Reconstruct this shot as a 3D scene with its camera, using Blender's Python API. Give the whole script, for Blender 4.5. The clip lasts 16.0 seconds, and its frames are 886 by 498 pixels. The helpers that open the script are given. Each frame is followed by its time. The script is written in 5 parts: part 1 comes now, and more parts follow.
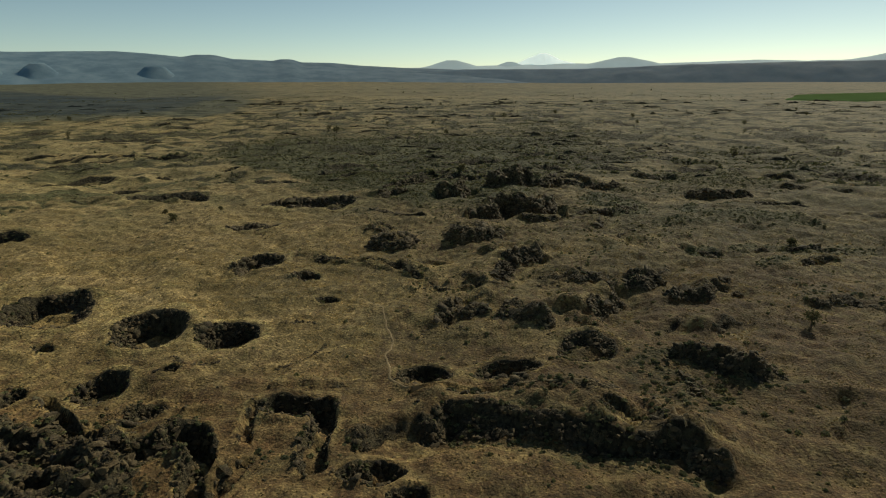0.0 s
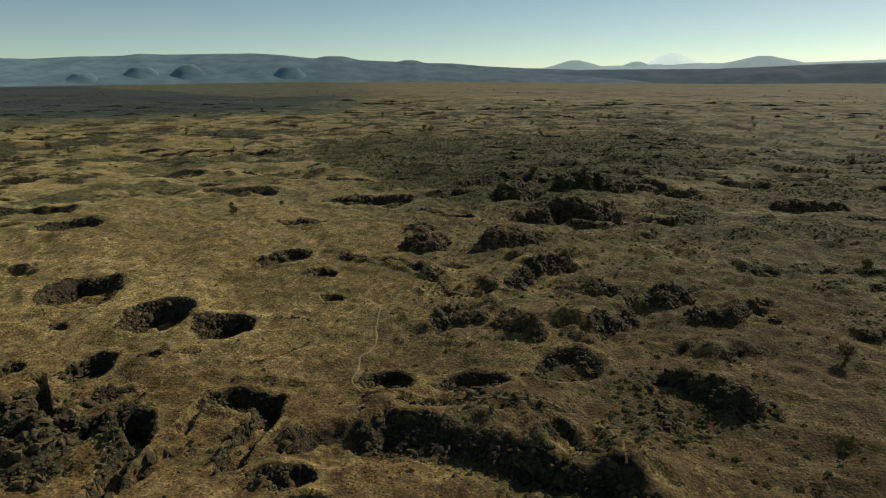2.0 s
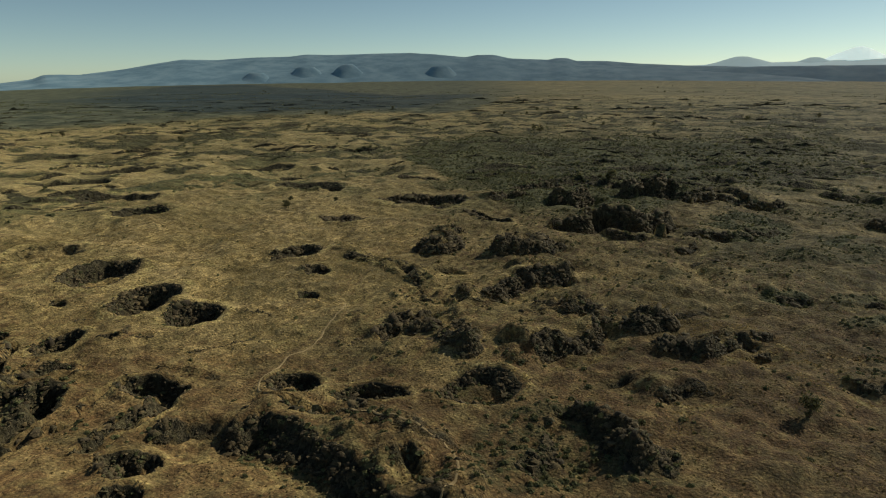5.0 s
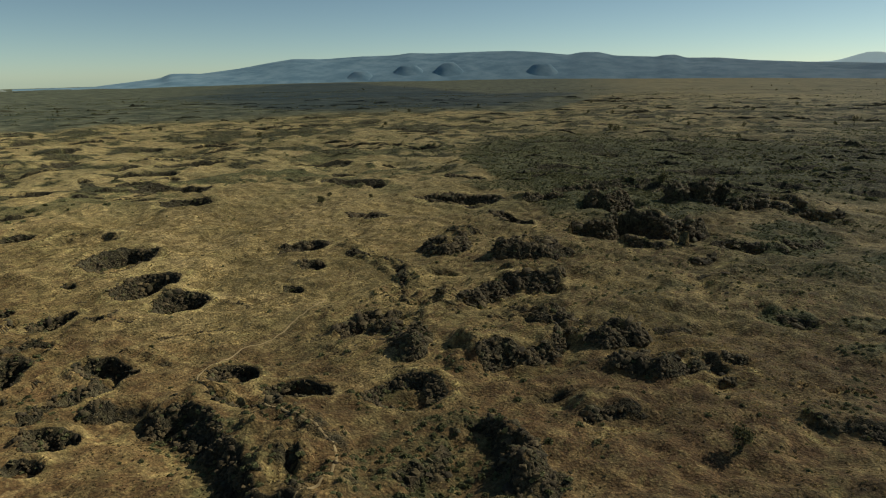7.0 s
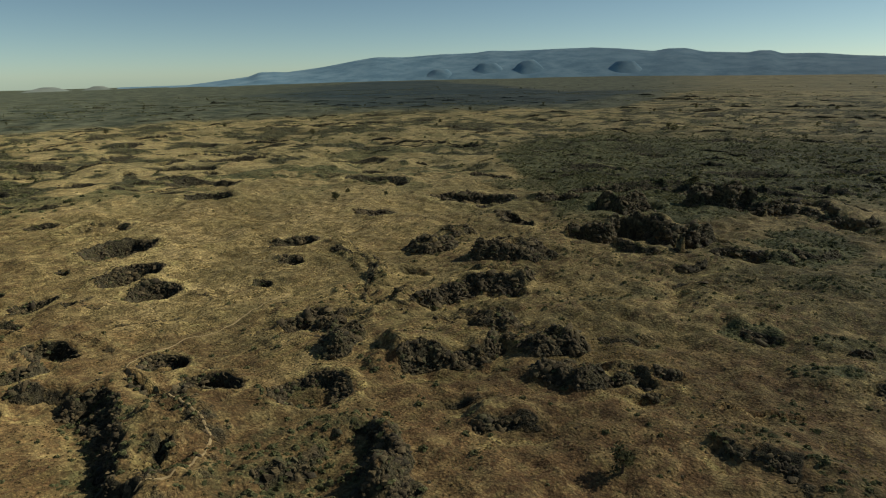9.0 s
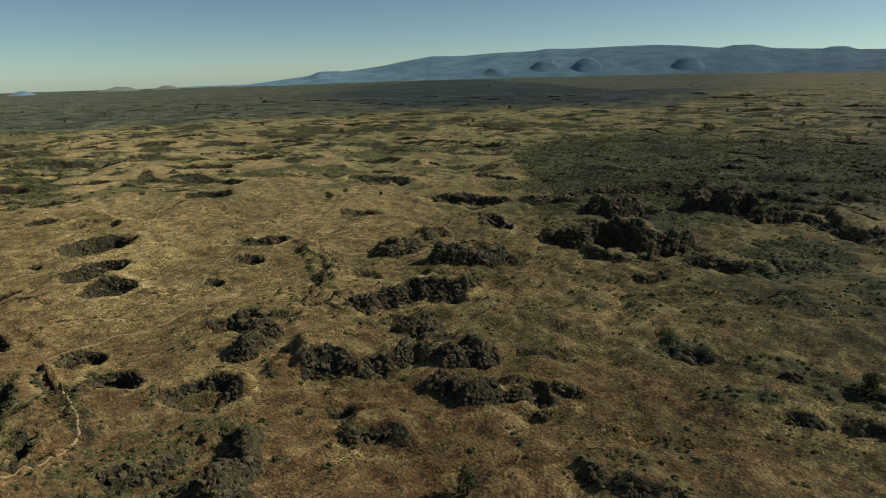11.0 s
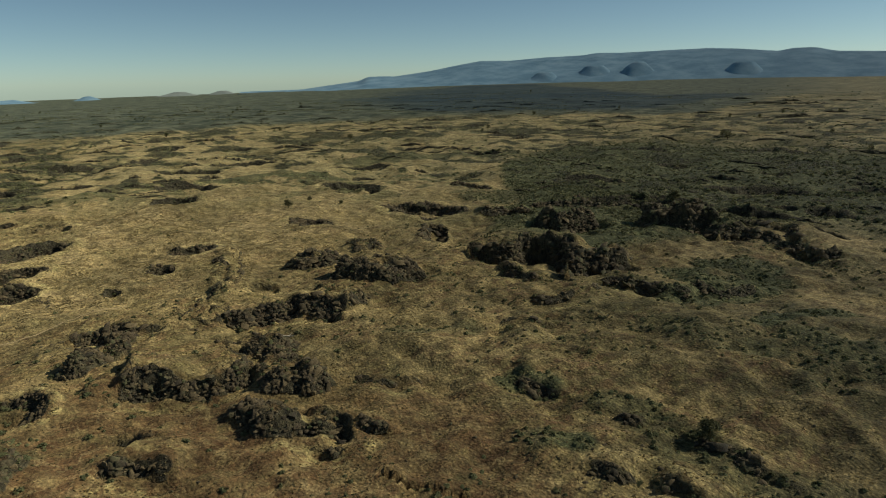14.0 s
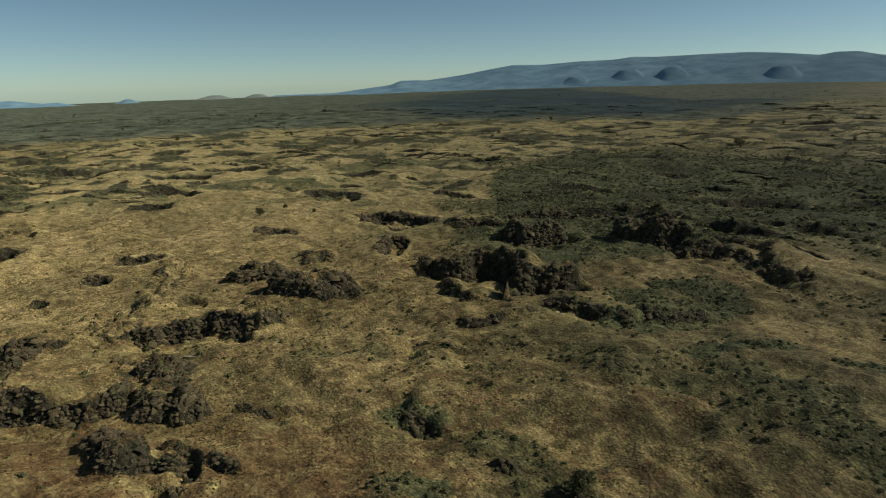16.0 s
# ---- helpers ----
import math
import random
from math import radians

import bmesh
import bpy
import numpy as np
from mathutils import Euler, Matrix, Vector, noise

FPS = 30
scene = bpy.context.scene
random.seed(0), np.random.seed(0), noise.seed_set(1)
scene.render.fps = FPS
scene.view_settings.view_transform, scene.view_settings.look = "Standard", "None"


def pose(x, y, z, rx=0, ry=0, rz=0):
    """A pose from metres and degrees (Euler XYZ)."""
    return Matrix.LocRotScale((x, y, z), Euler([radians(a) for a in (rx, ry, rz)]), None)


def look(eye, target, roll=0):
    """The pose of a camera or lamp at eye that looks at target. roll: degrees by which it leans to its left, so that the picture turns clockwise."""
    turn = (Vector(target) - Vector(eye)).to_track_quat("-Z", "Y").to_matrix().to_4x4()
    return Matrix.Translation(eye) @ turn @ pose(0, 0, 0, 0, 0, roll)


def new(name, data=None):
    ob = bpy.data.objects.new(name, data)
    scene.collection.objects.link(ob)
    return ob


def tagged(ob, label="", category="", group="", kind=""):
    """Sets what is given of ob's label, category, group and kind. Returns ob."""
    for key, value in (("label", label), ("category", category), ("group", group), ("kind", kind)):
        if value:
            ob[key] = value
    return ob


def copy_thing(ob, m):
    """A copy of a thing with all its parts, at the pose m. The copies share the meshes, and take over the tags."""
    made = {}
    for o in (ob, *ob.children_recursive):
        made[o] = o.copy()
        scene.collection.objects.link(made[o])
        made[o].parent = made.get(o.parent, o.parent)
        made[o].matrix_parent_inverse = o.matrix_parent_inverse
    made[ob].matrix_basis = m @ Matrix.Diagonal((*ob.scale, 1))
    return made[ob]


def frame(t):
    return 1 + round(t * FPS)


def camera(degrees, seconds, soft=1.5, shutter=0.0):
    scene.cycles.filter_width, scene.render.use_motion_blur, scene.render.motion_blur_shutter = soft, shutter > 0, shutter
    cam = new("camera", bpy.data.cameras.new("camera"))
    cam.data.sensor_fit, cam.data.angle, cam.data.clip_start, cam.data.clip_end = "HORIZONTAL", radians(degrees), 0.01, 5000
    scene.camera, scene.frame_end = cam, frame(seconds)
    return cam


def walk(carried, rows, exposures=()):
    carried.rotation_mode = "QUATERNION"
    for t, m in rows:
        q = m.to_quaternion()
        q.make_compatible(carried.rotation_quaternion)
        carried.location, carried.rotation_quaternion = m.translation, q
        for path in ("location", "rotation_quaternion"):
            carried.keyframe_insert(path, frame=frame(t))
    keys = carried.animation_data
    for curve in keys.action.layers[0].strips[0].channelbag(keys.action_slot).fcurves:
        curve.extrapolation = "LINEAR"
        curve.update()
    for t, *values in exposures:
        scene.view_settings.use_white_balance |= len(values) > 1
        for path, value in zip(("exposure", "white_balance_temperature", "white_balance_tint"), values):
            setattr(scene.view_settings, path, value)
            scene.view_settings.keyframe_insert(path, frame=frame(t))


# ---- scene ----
cam = camera(69.2, 16.0, soft=1.12)
METRES, EYE, TILT, LEAN, TURN = 165.3, 40.0, 0.0, 0.0, 0.0
ROWS = [
    (0.0, 0.0, 0.0, 0.0, -0.03, -15.09, 0.1),
    (0.5, 0.0297, 0.0064, -0.0004, 2.75, -15.07, 0.09),
    (1.0, 0.0593, 0.0136, -0.001, 5.53, -15.05, 0.1),
    (1.5, 0.089, 0.0218, -0.0016, 8.23, -15.03, 0.11),
    (2.0, 0.1185, 0.0308, -0.0022, 10.63, -15.03, 0.13),
    (2.5, 0.1475, 0.0406, -0.0028, 12.77, -15.04, 0.12),
    (3.0, 0.1767, 0.0517, -0.003, 14.78, -15.06, 0.19),
    (3.5, 0.2055, 0.064, -0.0025, 16.86, -15.09, 0.23),
    (4.0, 0.2342, 0.0774, -0.0016, 19.1, -15.1, 0.26),
    (6.5, 0.3746, 0.1586, -0.0012, 30.72, -15.19, 0.47),
    (7.0, 0.4014, 0.1774, -0.0016, 32.79, -15.22, 0.51),
    (7.5, 0.4277, 0.1971, -0.002, 34.86, -15.23, 0.57),
    (8.0, 0.4532, 0.2175, -0.0024, 36.6, -15.26, 0.62),
    (8.5, 0.4776, 0.2387, -0.0031, 38.27, -15.28, 0.66),
    (9.0, 0.5008, 0.2611, -0.0033, 39.9, -15.34, 0.71),
    (11.5, 0.6024, 0.3811, -0.0022, 45.91, -15.34, 0.95),
    (12.0, 0.6197, 0.4063, -0.0021, 46.64, -15.27, 0.96),
    (12.5, 0.636, 0.4319, -0.0022, 47.37, -15.17, 1.02),
    (13.0, 0.651, 0.4579, -0.0024, 48.09, -15.09, 1.07),
    (13.5, 0.665, 0.4843, -0.0023, 48.81, -15.0, 1.11),
    (14.0, 0.6782, 0.5111, -0.0022, 49.55, -14.91, 1.11),
    (14.5, 0.6899, 0.5387, -0.0021, 50.29, -14.81, 1.07),
    (15.0, 0.7005, 0.5666, -0.0016, 51.03, -14.71, 1.05),
    (15.5, 0.7098, 0.595, -0.0008, 51.78, -14.63, 1.05),
    (16.0, 0.7182, 0.6236, 0.0004, 52.52, -14.53, 1.01),
]
walk(cam, [(t, pose(0, 0, EYE, TILT, LEAN, TURN) @ pose(METRES * x, METRES * y, METRES * z, 90 + pitch, roll, yaw)) for t, x, y, z, yaw, pitch, roll in ROWS],
     ((0.0, 0.14, 7700, 2.0), (7.0, 0.04, 6980, 2.0), (16.0, -0.1, 6580, 2.0)))

# ---- world, sun ----
SUN_AZ, SUN_EL = 36.0, 37.0   # degrees clockwise from +y, above the level
world = bpy.data.worlds.new("sky")
scene.world = world
world.use_nodes = True
wn = world.node_tree.nodes
sky = wn.new("ShaderNodeTexSky")
sky.sky_type, sky.sun_disc = "NISHITA", False
sky.sun_elevation, sky.sun_rotation = radians(SUN_EL), radians(SUN_AZ)
sky.altitude, sky.air_density, sky.dust_density, sky.ozone_density = 1300, 0.6, 0.6, 2.0
wn["Background"].inputs[1].default_value = 0.087
haze = wn.new("ShaderNodeMix")     # dusty summer air takes some blue out
haze.data_type, haze.blend_type = "RGBA", "MULTIPLY"
haze.inputs[0].default_value, haze.inputs[7].default_value = 1.0, (0.985, 0.99, 0.85, 1.0)
world.node_tree.links.new(sky.outputs[0], haze.inputs[6])
world.node_tree.links.new(haze.outputs[2], wn["Background"].inputs[0])
sun = new("sun", bpy.data.lights.new("sun", "SUN"))
sun.data.energy, sun.data.angle, sun.data.color = 4.95, radians(0.53), (1.0, 0.92, 0.78)
sun.matrix_world = look((0, 0, 0), (-math.sin(radians(SUN_AZ)) * math.cos(radians(SUN_EL)),
                                    -math.cos(radians(SUN_AZ)) * math.cos(radians(SUN_EL)), -math.sin(radians(SUN_EL))))


# ---- materials ----
class Nodes:
    """Short-hand for building one procedural material."""

    def __init__(self, name):
        self.mat = bpy.data.materials.new(name)
        self.mat.use_nodes = True
        self.tree = self.mat.node_tree
        self.bsdf = self.tree.nodes["Principled BSDF"]
        self.bsdf.inputs["Specular IOR Level"].default_value = 0.15
        self.bsdf.inputs["Diffuse Roughness"].default_value = 1.0
        self.geo = self.tree.nodes.new("ShaderNodeNewGeometry")

    def link(self, a, b):
        self.tree.links.new(a, b)

    def noise(self, scale, detail=4.0, rough=0.6, stretch=None, vector=None, warp=0.0):
        n = self.tree.nodes.new("ShaderNodeTexNoise")
        n.inputs["Scale"].default_value, n.inputs["Detail"].default_value, n.inputs["Roughness"].default_value = scale, detail, rough
        n.inputs["Distortion"].default_value = warp
        v = vector or self.geo.outputs["Position"]
        if stretch:
            m = self.tree.nodes.new("ShaderNodeMapping")
            m.inputs["Scale"].default_value = stretch
            self.link(v, m.inputs["Vector"])
            v = m.outputs[0]
        self.link(v, n.inputs["Vector"])
        return n.outputs["Fac"]

    def cells(self, scale, vector=None):
        """Distance from the middle of each cell, and a random value of its own."""
        n = self.tree.nodes.new("ShaderNodeTexVoronoi")
        n.inputs["Scale"].default_value = scale
        self.link(vector or self.geo.outputs["Position"], n.inputs["Vector"])
        sep = self.tree.nodes.new("ShaderNodeSeparateColor")
        self.link(n.outputs["Color"], sep.inputs[0])
        return n.outputs["Distance"], sep.outputs[0]

    def ramp(self, fac, lo, hi):
        n = self.tree.nodes.new("ShaderNodeMapRange")
        n.inputs["From Min"].default_value, n.inputs["From Max"].default_value = lo, hi
        self.link(fac, n.inputs["Value"])
        return n.outputs[0]

    def math(self, op, a, b):
        n = self.tree.nodes.new("ShaderNodeMath")
        n.operation = op
        for i, v in enumerate((a, b)):
            if isinstance(v, (int, float)):
                n.inputs[i].default_value = v
            else:
                self.link(v, n.inputs[i])
        return n.outputs[0]

    def mix(self, fac, a, b, kind="MIX"):
        n = self.tree.nodes.new("ShaderNodeMix")
        n.data_type, n.blend_type = "RGBA", kind
        for i, v in ((0, fac), (6, a), (7, b)):
            if isinstance(v, (int, float)):
                n.inputs[i].default_value = v
            elif isinstance(v, tuple):
                n.inputs[i].default_value = (*v, 1.0)
            else:
                self.link(v, n.inputs[i])
        return n.outputs[2]

    def finish(self, colour, rough=0.9, height=None, distance=0.1, strength=1.0):
        self.link(colour, self.bsdf.inputs["Base Color"])
        self.bsdf.inputs["Roughness"].default_value = rough
        if height is not None:
            b = self.tree.nodes.new("ShaderNodeBump")
            b.inputs["Distance"].default_value, b.inputs["Strength"].default_value = distance, strength
            self.link(height, b.inputs["Height"])
            self.link(b.outputs[0], self.bsdf.inputs["Normal"])
        return self.mat

    def random(self, island=False):
        if island:
            return self.geo.outputs["Random Per Island"]
        return self.tree.nodes.new("ShaderNodeObjectInfo").outputs["Random"]


def ground_material():
    k = Nodes("dry_grassland")
    zone = k.tree.nodes.new("ShaderNodeAttribute")
    zone.attribute_name = "zone"
    split = k.tree.nodes.new("ShaderNodeSeparateColor")
    k.link(zone.outputs["Color"], split.inputs[0])
    rock, gold, sage = split.outputs[0], split.outputs[1], split.outputs[2]
    fine, mid, wide = k.noise(2.2, 6, 0.65), k.noise(0.42, 6, 0.62), k.noise(0.06, 5, 0.6)
    comb = k.noise(1.0, 5, 0.62, (1.0, 0.34, 1.0), warp=0.5)
    # brown soil and tired grass
    soil = k.mix(k.ramp(wide, 0.36, 0.64), (0.14, 0.083, 0.044), (0.165, 0.112, 0.056))
    tired = k.mix(k.ramp(mid, 0.36, 0.66), (0.135, 0.112, 0.048), (0.26, 0.2, 0.09))
    brown = k.mix(k.ramp(comb, 0.44, 0.56), soil, tired)
    brown = k.mix(k.math("MULTIPLY", k.ramp(k.noise(0.16, 5, 0.65), 0.48, 0.6), 0.8), brown, (0.3, 0.232, 0.112))
    brown = k.mix(k.math("MULTIPLY", k.ramp(k.noise(0.11, 5, 0.65, (1.3, 0.9, 1.0)), 0.5, 0.6), 0.55), brown, (0.085, 0.08, 0.038))
    # straw
    straw = k.mix(k.ramp(comb, 0.42, 0.58), (0.2, 0.154, 0.08), (0.42, 0.324, 0.17))
    straw = k.mix(k.math("MULTIPLY", k.ramp(wide, 0.42, 0.62), 0.55), straw, (0.26, 0.205, 0.09))
    grass = k.mix(k.math("MULTIPLY", gold, k.ramp(mid, 0.18, 0.58)), brown, straw)
    green = k.mix(k.ramp(fine, 0.36, 0.66), (0.046, 0.053, 0.026), (0.118, 0.126, 0.062))
    grass = k.mix(k.math("MULTIPLY", sage, k.ramp(mid, 0.1, 0.42)), grass, green)
    # far sage steppe; its grey-green also carries the haze over the plain
    steppe = k.mix(k.ramp(k.noise(0.03, 8, 0.72), 0.41, 0.59), (0.04, 0.054, 0.041), (0.138, 0.144, 0.1))
    lava = k.mix(k.ramp(k.noise(0.015, 5, 0.65), 0.4, 0.62), (0.015, 0.029, 0.037), (0.042, 0.066, 0.074))
    lump = k.noise(1.3, 8, 0.72, (1.0, 1.0, 0.4))
    basalt = k.mix(k.ramp(lump, 0.4, 0.62), (0.022, 0.02, 0.015), (0.122, 0.104, 0.068))
    basalt = k.mix(k.math("MULTIPLY", k.ramp(k.noise(0.7, 5, 0.7), 0.5, 0.6), 0.5), basalt, (0.115, 0.098, 0.05))
    bare = k.ramp(k.math("ADD", rock, k.math("MULTIPLY", k.math("SUBTRACT", mid, 0.5), 0.9)), 0.42, 0.62)
    grass = k.mix(k.math("MULTIPLY", zone.outputs["Alpha"], k.ramp(k.noise(0.3, 5, 0.65), 0.3, 0.56)), grass, k.mix(k.ramp(comb, 0.4, 0.6), (0.09, 0.05, 0.025), (0.162, 0.099, 0.049)))
    umber = k.noise(0.075, 6, 0.68, (0.8, 1.3, 1.0), warp=0.6)
    grass = k.mix(k.math("MULTIPLY", gold, k.math("MULTIPLY", k.ramp(umber, 0.47, 0.6), 0.3)), grass, k.mix(k.ramp(fine, 0.4, 0.6), (0.125, 0.09, 0.042), (0.21, 0.155, 0.074)))
    colour = k.mix(bare, grass, basalt)
    beyond = k.tree.nodes.new("ShaderNodeAttribute")
    beyond.attribute_name = "beyond"
    far_split = k.tree.nodes.new("ShaderNodeSeparateColor")
    k.link(beyond.outputs["Color"], far_split.inputs[0])
    speck = k.noise(3.4, 3, 0.6)
    # fine dark flecks put the small shadows of grass tufts into the colour
    colour = k.mix(k.math("MULTIPLY", k.ramp(fine, 0.5, 0.62), k.math("SUBTRACT", 0.46, k.math("MULTIPLY", k.math("MAXIMUM", sage, gold), 0.36))), colour, (0.045, 0.033, 0.018))
    colour = k.mix(k.math("MULTIPLY", k.math("MULTIPLY", k.ramp(speck, 0.56, 0.66), 0.2), k.math("SUBTRACT", 1.0, bare)), colour, (0.42, 0.32, 0.15))
    vein = k.math("ABSOLUTE", k.math("SUBTRACT", k.noise(0.13, 4, 0.55, warp=0.8), 0.5), 0.0)
    vein = k.math("MULTIPLY", k.ramp(vein, 0.014, 0.004), k.math("SUBTRACT", 0.28, k.math("MULTIPLY", bare, 0.5)))
    colour = k.mix(vein, colour, (0.4, 0.31, 0.16))
    colour = k.mix(k.math("MULTIPLY", beyond.outputs["Alpha"], k.math("MULTIPLY", k.ramp(k.noise(0.8, 5, 0.65), 0.42, 0.56), k.math("SUBTRACT", 0.75, k.math("MULTIPLY", bare, 0.7)))), colour, (0.42, 0.36, 0.165))
    colour = k.mix(k.math("MULTIPLY", far_split.outputs[2], k.ramp(k.noise(0.3, 8, 0.75, (1.0, 0.5, 1.0)), 0.42, 0.58)), colour, (0.37, 0.31, 0.165))
    grain = k.noise(0.62, 4, 0.7, (1.0, 0.55, 1.0), warp=0.4)     # tussock by tussock, lighter and darker
    colour = k.mix(k.math("SUBTRACT", 0.78, k.math("MULTIPLY", k.math("MAXIMUM", k.math("MAXIMUM", bare, gold), zone.outputs["Alpha"]), 0.42)), colour, k.mix(k.ramp(grain, 0.38, 0.62), (0.52, 0.53, 0.5), (1.42, 1.4, 1.38)), "MULTIPLY")
    blades = k.math("ABSOLUTE", k.math("SUBTRACT", k.noise(0.85, 5, 0.62, (0.7, 1.25, 1.0), warp=1.0), 0.5), 0.0)     # bunches lying over in thin pale lines
    wisp = k.math("ABSOLUTE", k.math("SUBTRACT", k.noise(0.3, 6, 0.62, (0.75, 1.2, 1.0), warp=1.2), 0.5), 0.0)
    lie = k.mix(k.ramp(blades, 0.0, 0.1), (1.5, 1.46, 1.4), (0.78, 0.78, 0.8))
    lie = k.mix(k.ramp(wisp, 0.05, 0.0), lie, (1.8, 1.74, 1.62))
    colour = k.mix(k.math("MULTIPLY", k.math("SUBTRACT", 1.0, bare), k.math("ADD", 0.58, k.math("MULTIPLY", gold, 0.2))), colour, lie, "MULTIPLY")
    near_mid, own = k.cells(2.5)     # single bunches of grass, each of its own shade, dark between
    bunch = k.mix(k.ramp(near_mid, 0.15, 0.62), (1.32, 1.3, 1.26), (0.62, 0.62, 0.64))
    bunch = k.mix(0.75, bunch, k.mix(k.ramp(own, 0.1, 0.9), (0.66, 0.66, 0.66), (1.4, 1.38, 1.34)), "MULTIPLY")
    colour = k.mix(k.math("MULTIPLY", k.math("SUBTRACT", 1.0, bare), k.math("SUBTRACT", 0.6, k.math("MULTIPLY", zone.outputs["Alpha"], 0.15))), colour, bunch, "MULTIPLY")
    colour = k.mix(far_split.outputs[0], colour, steppe)
    drift = k.noise(0.05, 7, 0.7, (0.8, 1.2, 1.0), warp=0.5)     # broad drifts of thicker and thinner growth
    colour = k.mix(0.5, colour, k.mix(k.ramp(drift, 0.4, 0.6), (0.52, 0.54, 0.52), (1.42, 1.4, 1.38)), "MULTIPLY")
    colour = k.mix(far_split.outputs[1], colour, lava)
    colour = k.mix(1.0, colour, (0.845, 0.86, 0.845), "MULTIPLY")
    height = k.math("ADD", k.math("MULTIPLY", mid, 0.9), k.math("ADD", k.math("MULTIPLY", fine, 0.4), k.math("MULTIPLY", comb, 0.35)))
    height = k.math("ADD", height, k.math("MULTIPLY", k.math("MULTIPLY", bare, lump), 2.6))
    height = k.math("SUBTRACT", height, k.math("MULTIPLY", near_mid, 0.25))
    return k.finish(colour, 0.95, height, 0.45, 1.0)


def basalt_material(name, island):
    """Broken lava: dark, with grey-green lichen on some blocks and rusty dust on others."""
    k = Nodes(name)
    own = k.random(island)
    a, b = k.noise(3.2, 6, 0.7), k.noise(0.45, 4, 0.6)
    c = k.mix(k.ramp(a, 0.34, 0.68), (0.018, 0.014, 0.01), (0.132, 0.102, 0.062))
    c = k.mix(k.math("MULTIPLY", k.ramp(own, 0.5, 0.95), 0.55), c, (0.165, 0.125, 0.066))
    c = k.mix(k.math("MULTIPLY", k.ramp(b, 0.5, 0.62), k.ramp(own, 0.75, 0.2)), c, (0.105, 0.104, 0.052))
    c = k.mix(k.math("MULTIPLY", k.ramp(own, 0.3, 0.0), 0.7), c, (0.03, 0.026, 0.021))
    return k.finish(c, 0.88, a, 0.14, 0.9)


def leaf_material(name, dark, light, island, through_light=0.35):
    k = Nodes(name)
    c = k.mix(k.random(island), dark, light)
    c = k.mix(k.math("MULTIPLY", k.ramp(k.noise(0.25, 3), 0.4, 0.65), 0.5), c, tuple(0.5 * (u + v) * 0.8 for u, v in zip(dark, light)))
    k.finish(c, 0.85)
    glow = k.tree.nodes.new("ShaderNodeBsdfTranslucent")
    both = k.tree.nodes.new("ShaderNodeMixShader")
    both.inputs[0].default_value = through_light
    k.link(c, glow.inputs["Color"])
    k.link(k.bsdf.outputs[0], both.inputs[1])
    k.link(glow.outputs[0], both.inputs[2])
    k.link(both.outputs[0], k.tree.nodes["Material Output"].inputs["Surface"])
    return k.mat


def plain_material(name, a, b, scale, rough=0.9, depth=0.05):
    k = Nodes(name)
    n = k.noise(scale, 5)
    return k.finish(k.mix(k.ramp(n, 0.3, 0.7), a, b), rough, n, depth, 0.6)


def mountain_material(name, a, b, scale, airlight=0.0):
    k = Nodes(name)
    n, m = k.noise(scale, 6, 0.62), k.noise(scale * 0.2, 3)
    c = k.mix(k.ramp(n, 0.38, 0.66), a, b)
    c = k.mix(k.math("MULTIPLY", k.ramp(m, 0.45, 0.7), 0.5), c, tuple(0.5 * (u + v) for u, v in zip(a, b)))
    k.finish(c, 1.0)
    if airlight:     # far backdrop: emission stands in for many kilometres of bright hazy air
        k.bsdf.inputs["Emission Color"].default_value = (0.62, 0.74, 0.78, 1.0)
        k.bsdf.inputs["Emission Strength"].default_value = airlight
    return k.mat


GROUND = ground_material()
BASALT = basalt_material("basalt", False)
RUBBLE = basalt_material("basalt_rubble", True)
SAGE = leaf_material("sagebrush_leaf", (0.072, 0.079, 0.038), (0.215, 0.21, 0.108), True, 0.42)
BRUSH = leaf_material("dark_brush_leaf", (0.052, 0.058, 0.027), (0.2, 0.205, 0.1), True)
STRAW = leaf_material("straw", (0.29, 0.228, 0.115), (0.5, 0.4, 0.205), True, 0.35)
HERB = leaf_material("dry_herb", (0.115, 0.092, 0.043), (0.25, 0.198, 0.1), True, 0.35)
NEEDLE = leaf_material("juniper_needle", (0.055, 0.06, 0.029), (0.155, 0.147, 0.073), True)
BARK = plain_material("juniper_bark", (0.07, 0.05, 0.035), (0.14, 0.11, 0.08), 8.0)
DEADWOOD = plain_material("bleached_wood", (0.3, 0.26, 0.2), (0.5, 0.45, 0.37), 6.0)
DUST = plain_material("trodden_dust", (0.25, 0.185, 0.1), (0.36, 0.275, 0.155), 1.4)
CROP = plain_material("green_crop", (0.17, 0.25, 0.085), (0.22, 0.31, 0.11), 0.012)
CROP.node_tree.nodes["Principled BSDF"].inputs["Specular IOR Level"].default_value = 0.0
# the haze over distant forest and mesa is put into their colour as blue
FOREST = mountain_material("hazed_forest_slope", (0.1, 0.185, 0.26), (0.19, 0.29, 0.365), 0.008)
MESA = mountain_material("dark_hazed_mesa_slope", (0.095, 0.185, 0.265), (0.165, 0.26, 0.33), 0.006)
# haze blue too, paler to make up for shade on the steep cones
CINDER = mountain_material("hazed_cinder_slope", (0.125, 0.22, 0.3), (0.215, 0.318, 0.39), 0.012)
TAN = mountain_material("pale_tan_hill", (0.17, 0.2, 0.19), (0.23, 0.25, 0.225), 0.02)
# FAR is coloured haze blue; FAR and SNOW glow to stand in for haze
FAR = mountain_material("hazed_blue_slope", (0.3, 0.4, 0.46), (0.36, 0.46, 0.52), 0.008, 0.3)
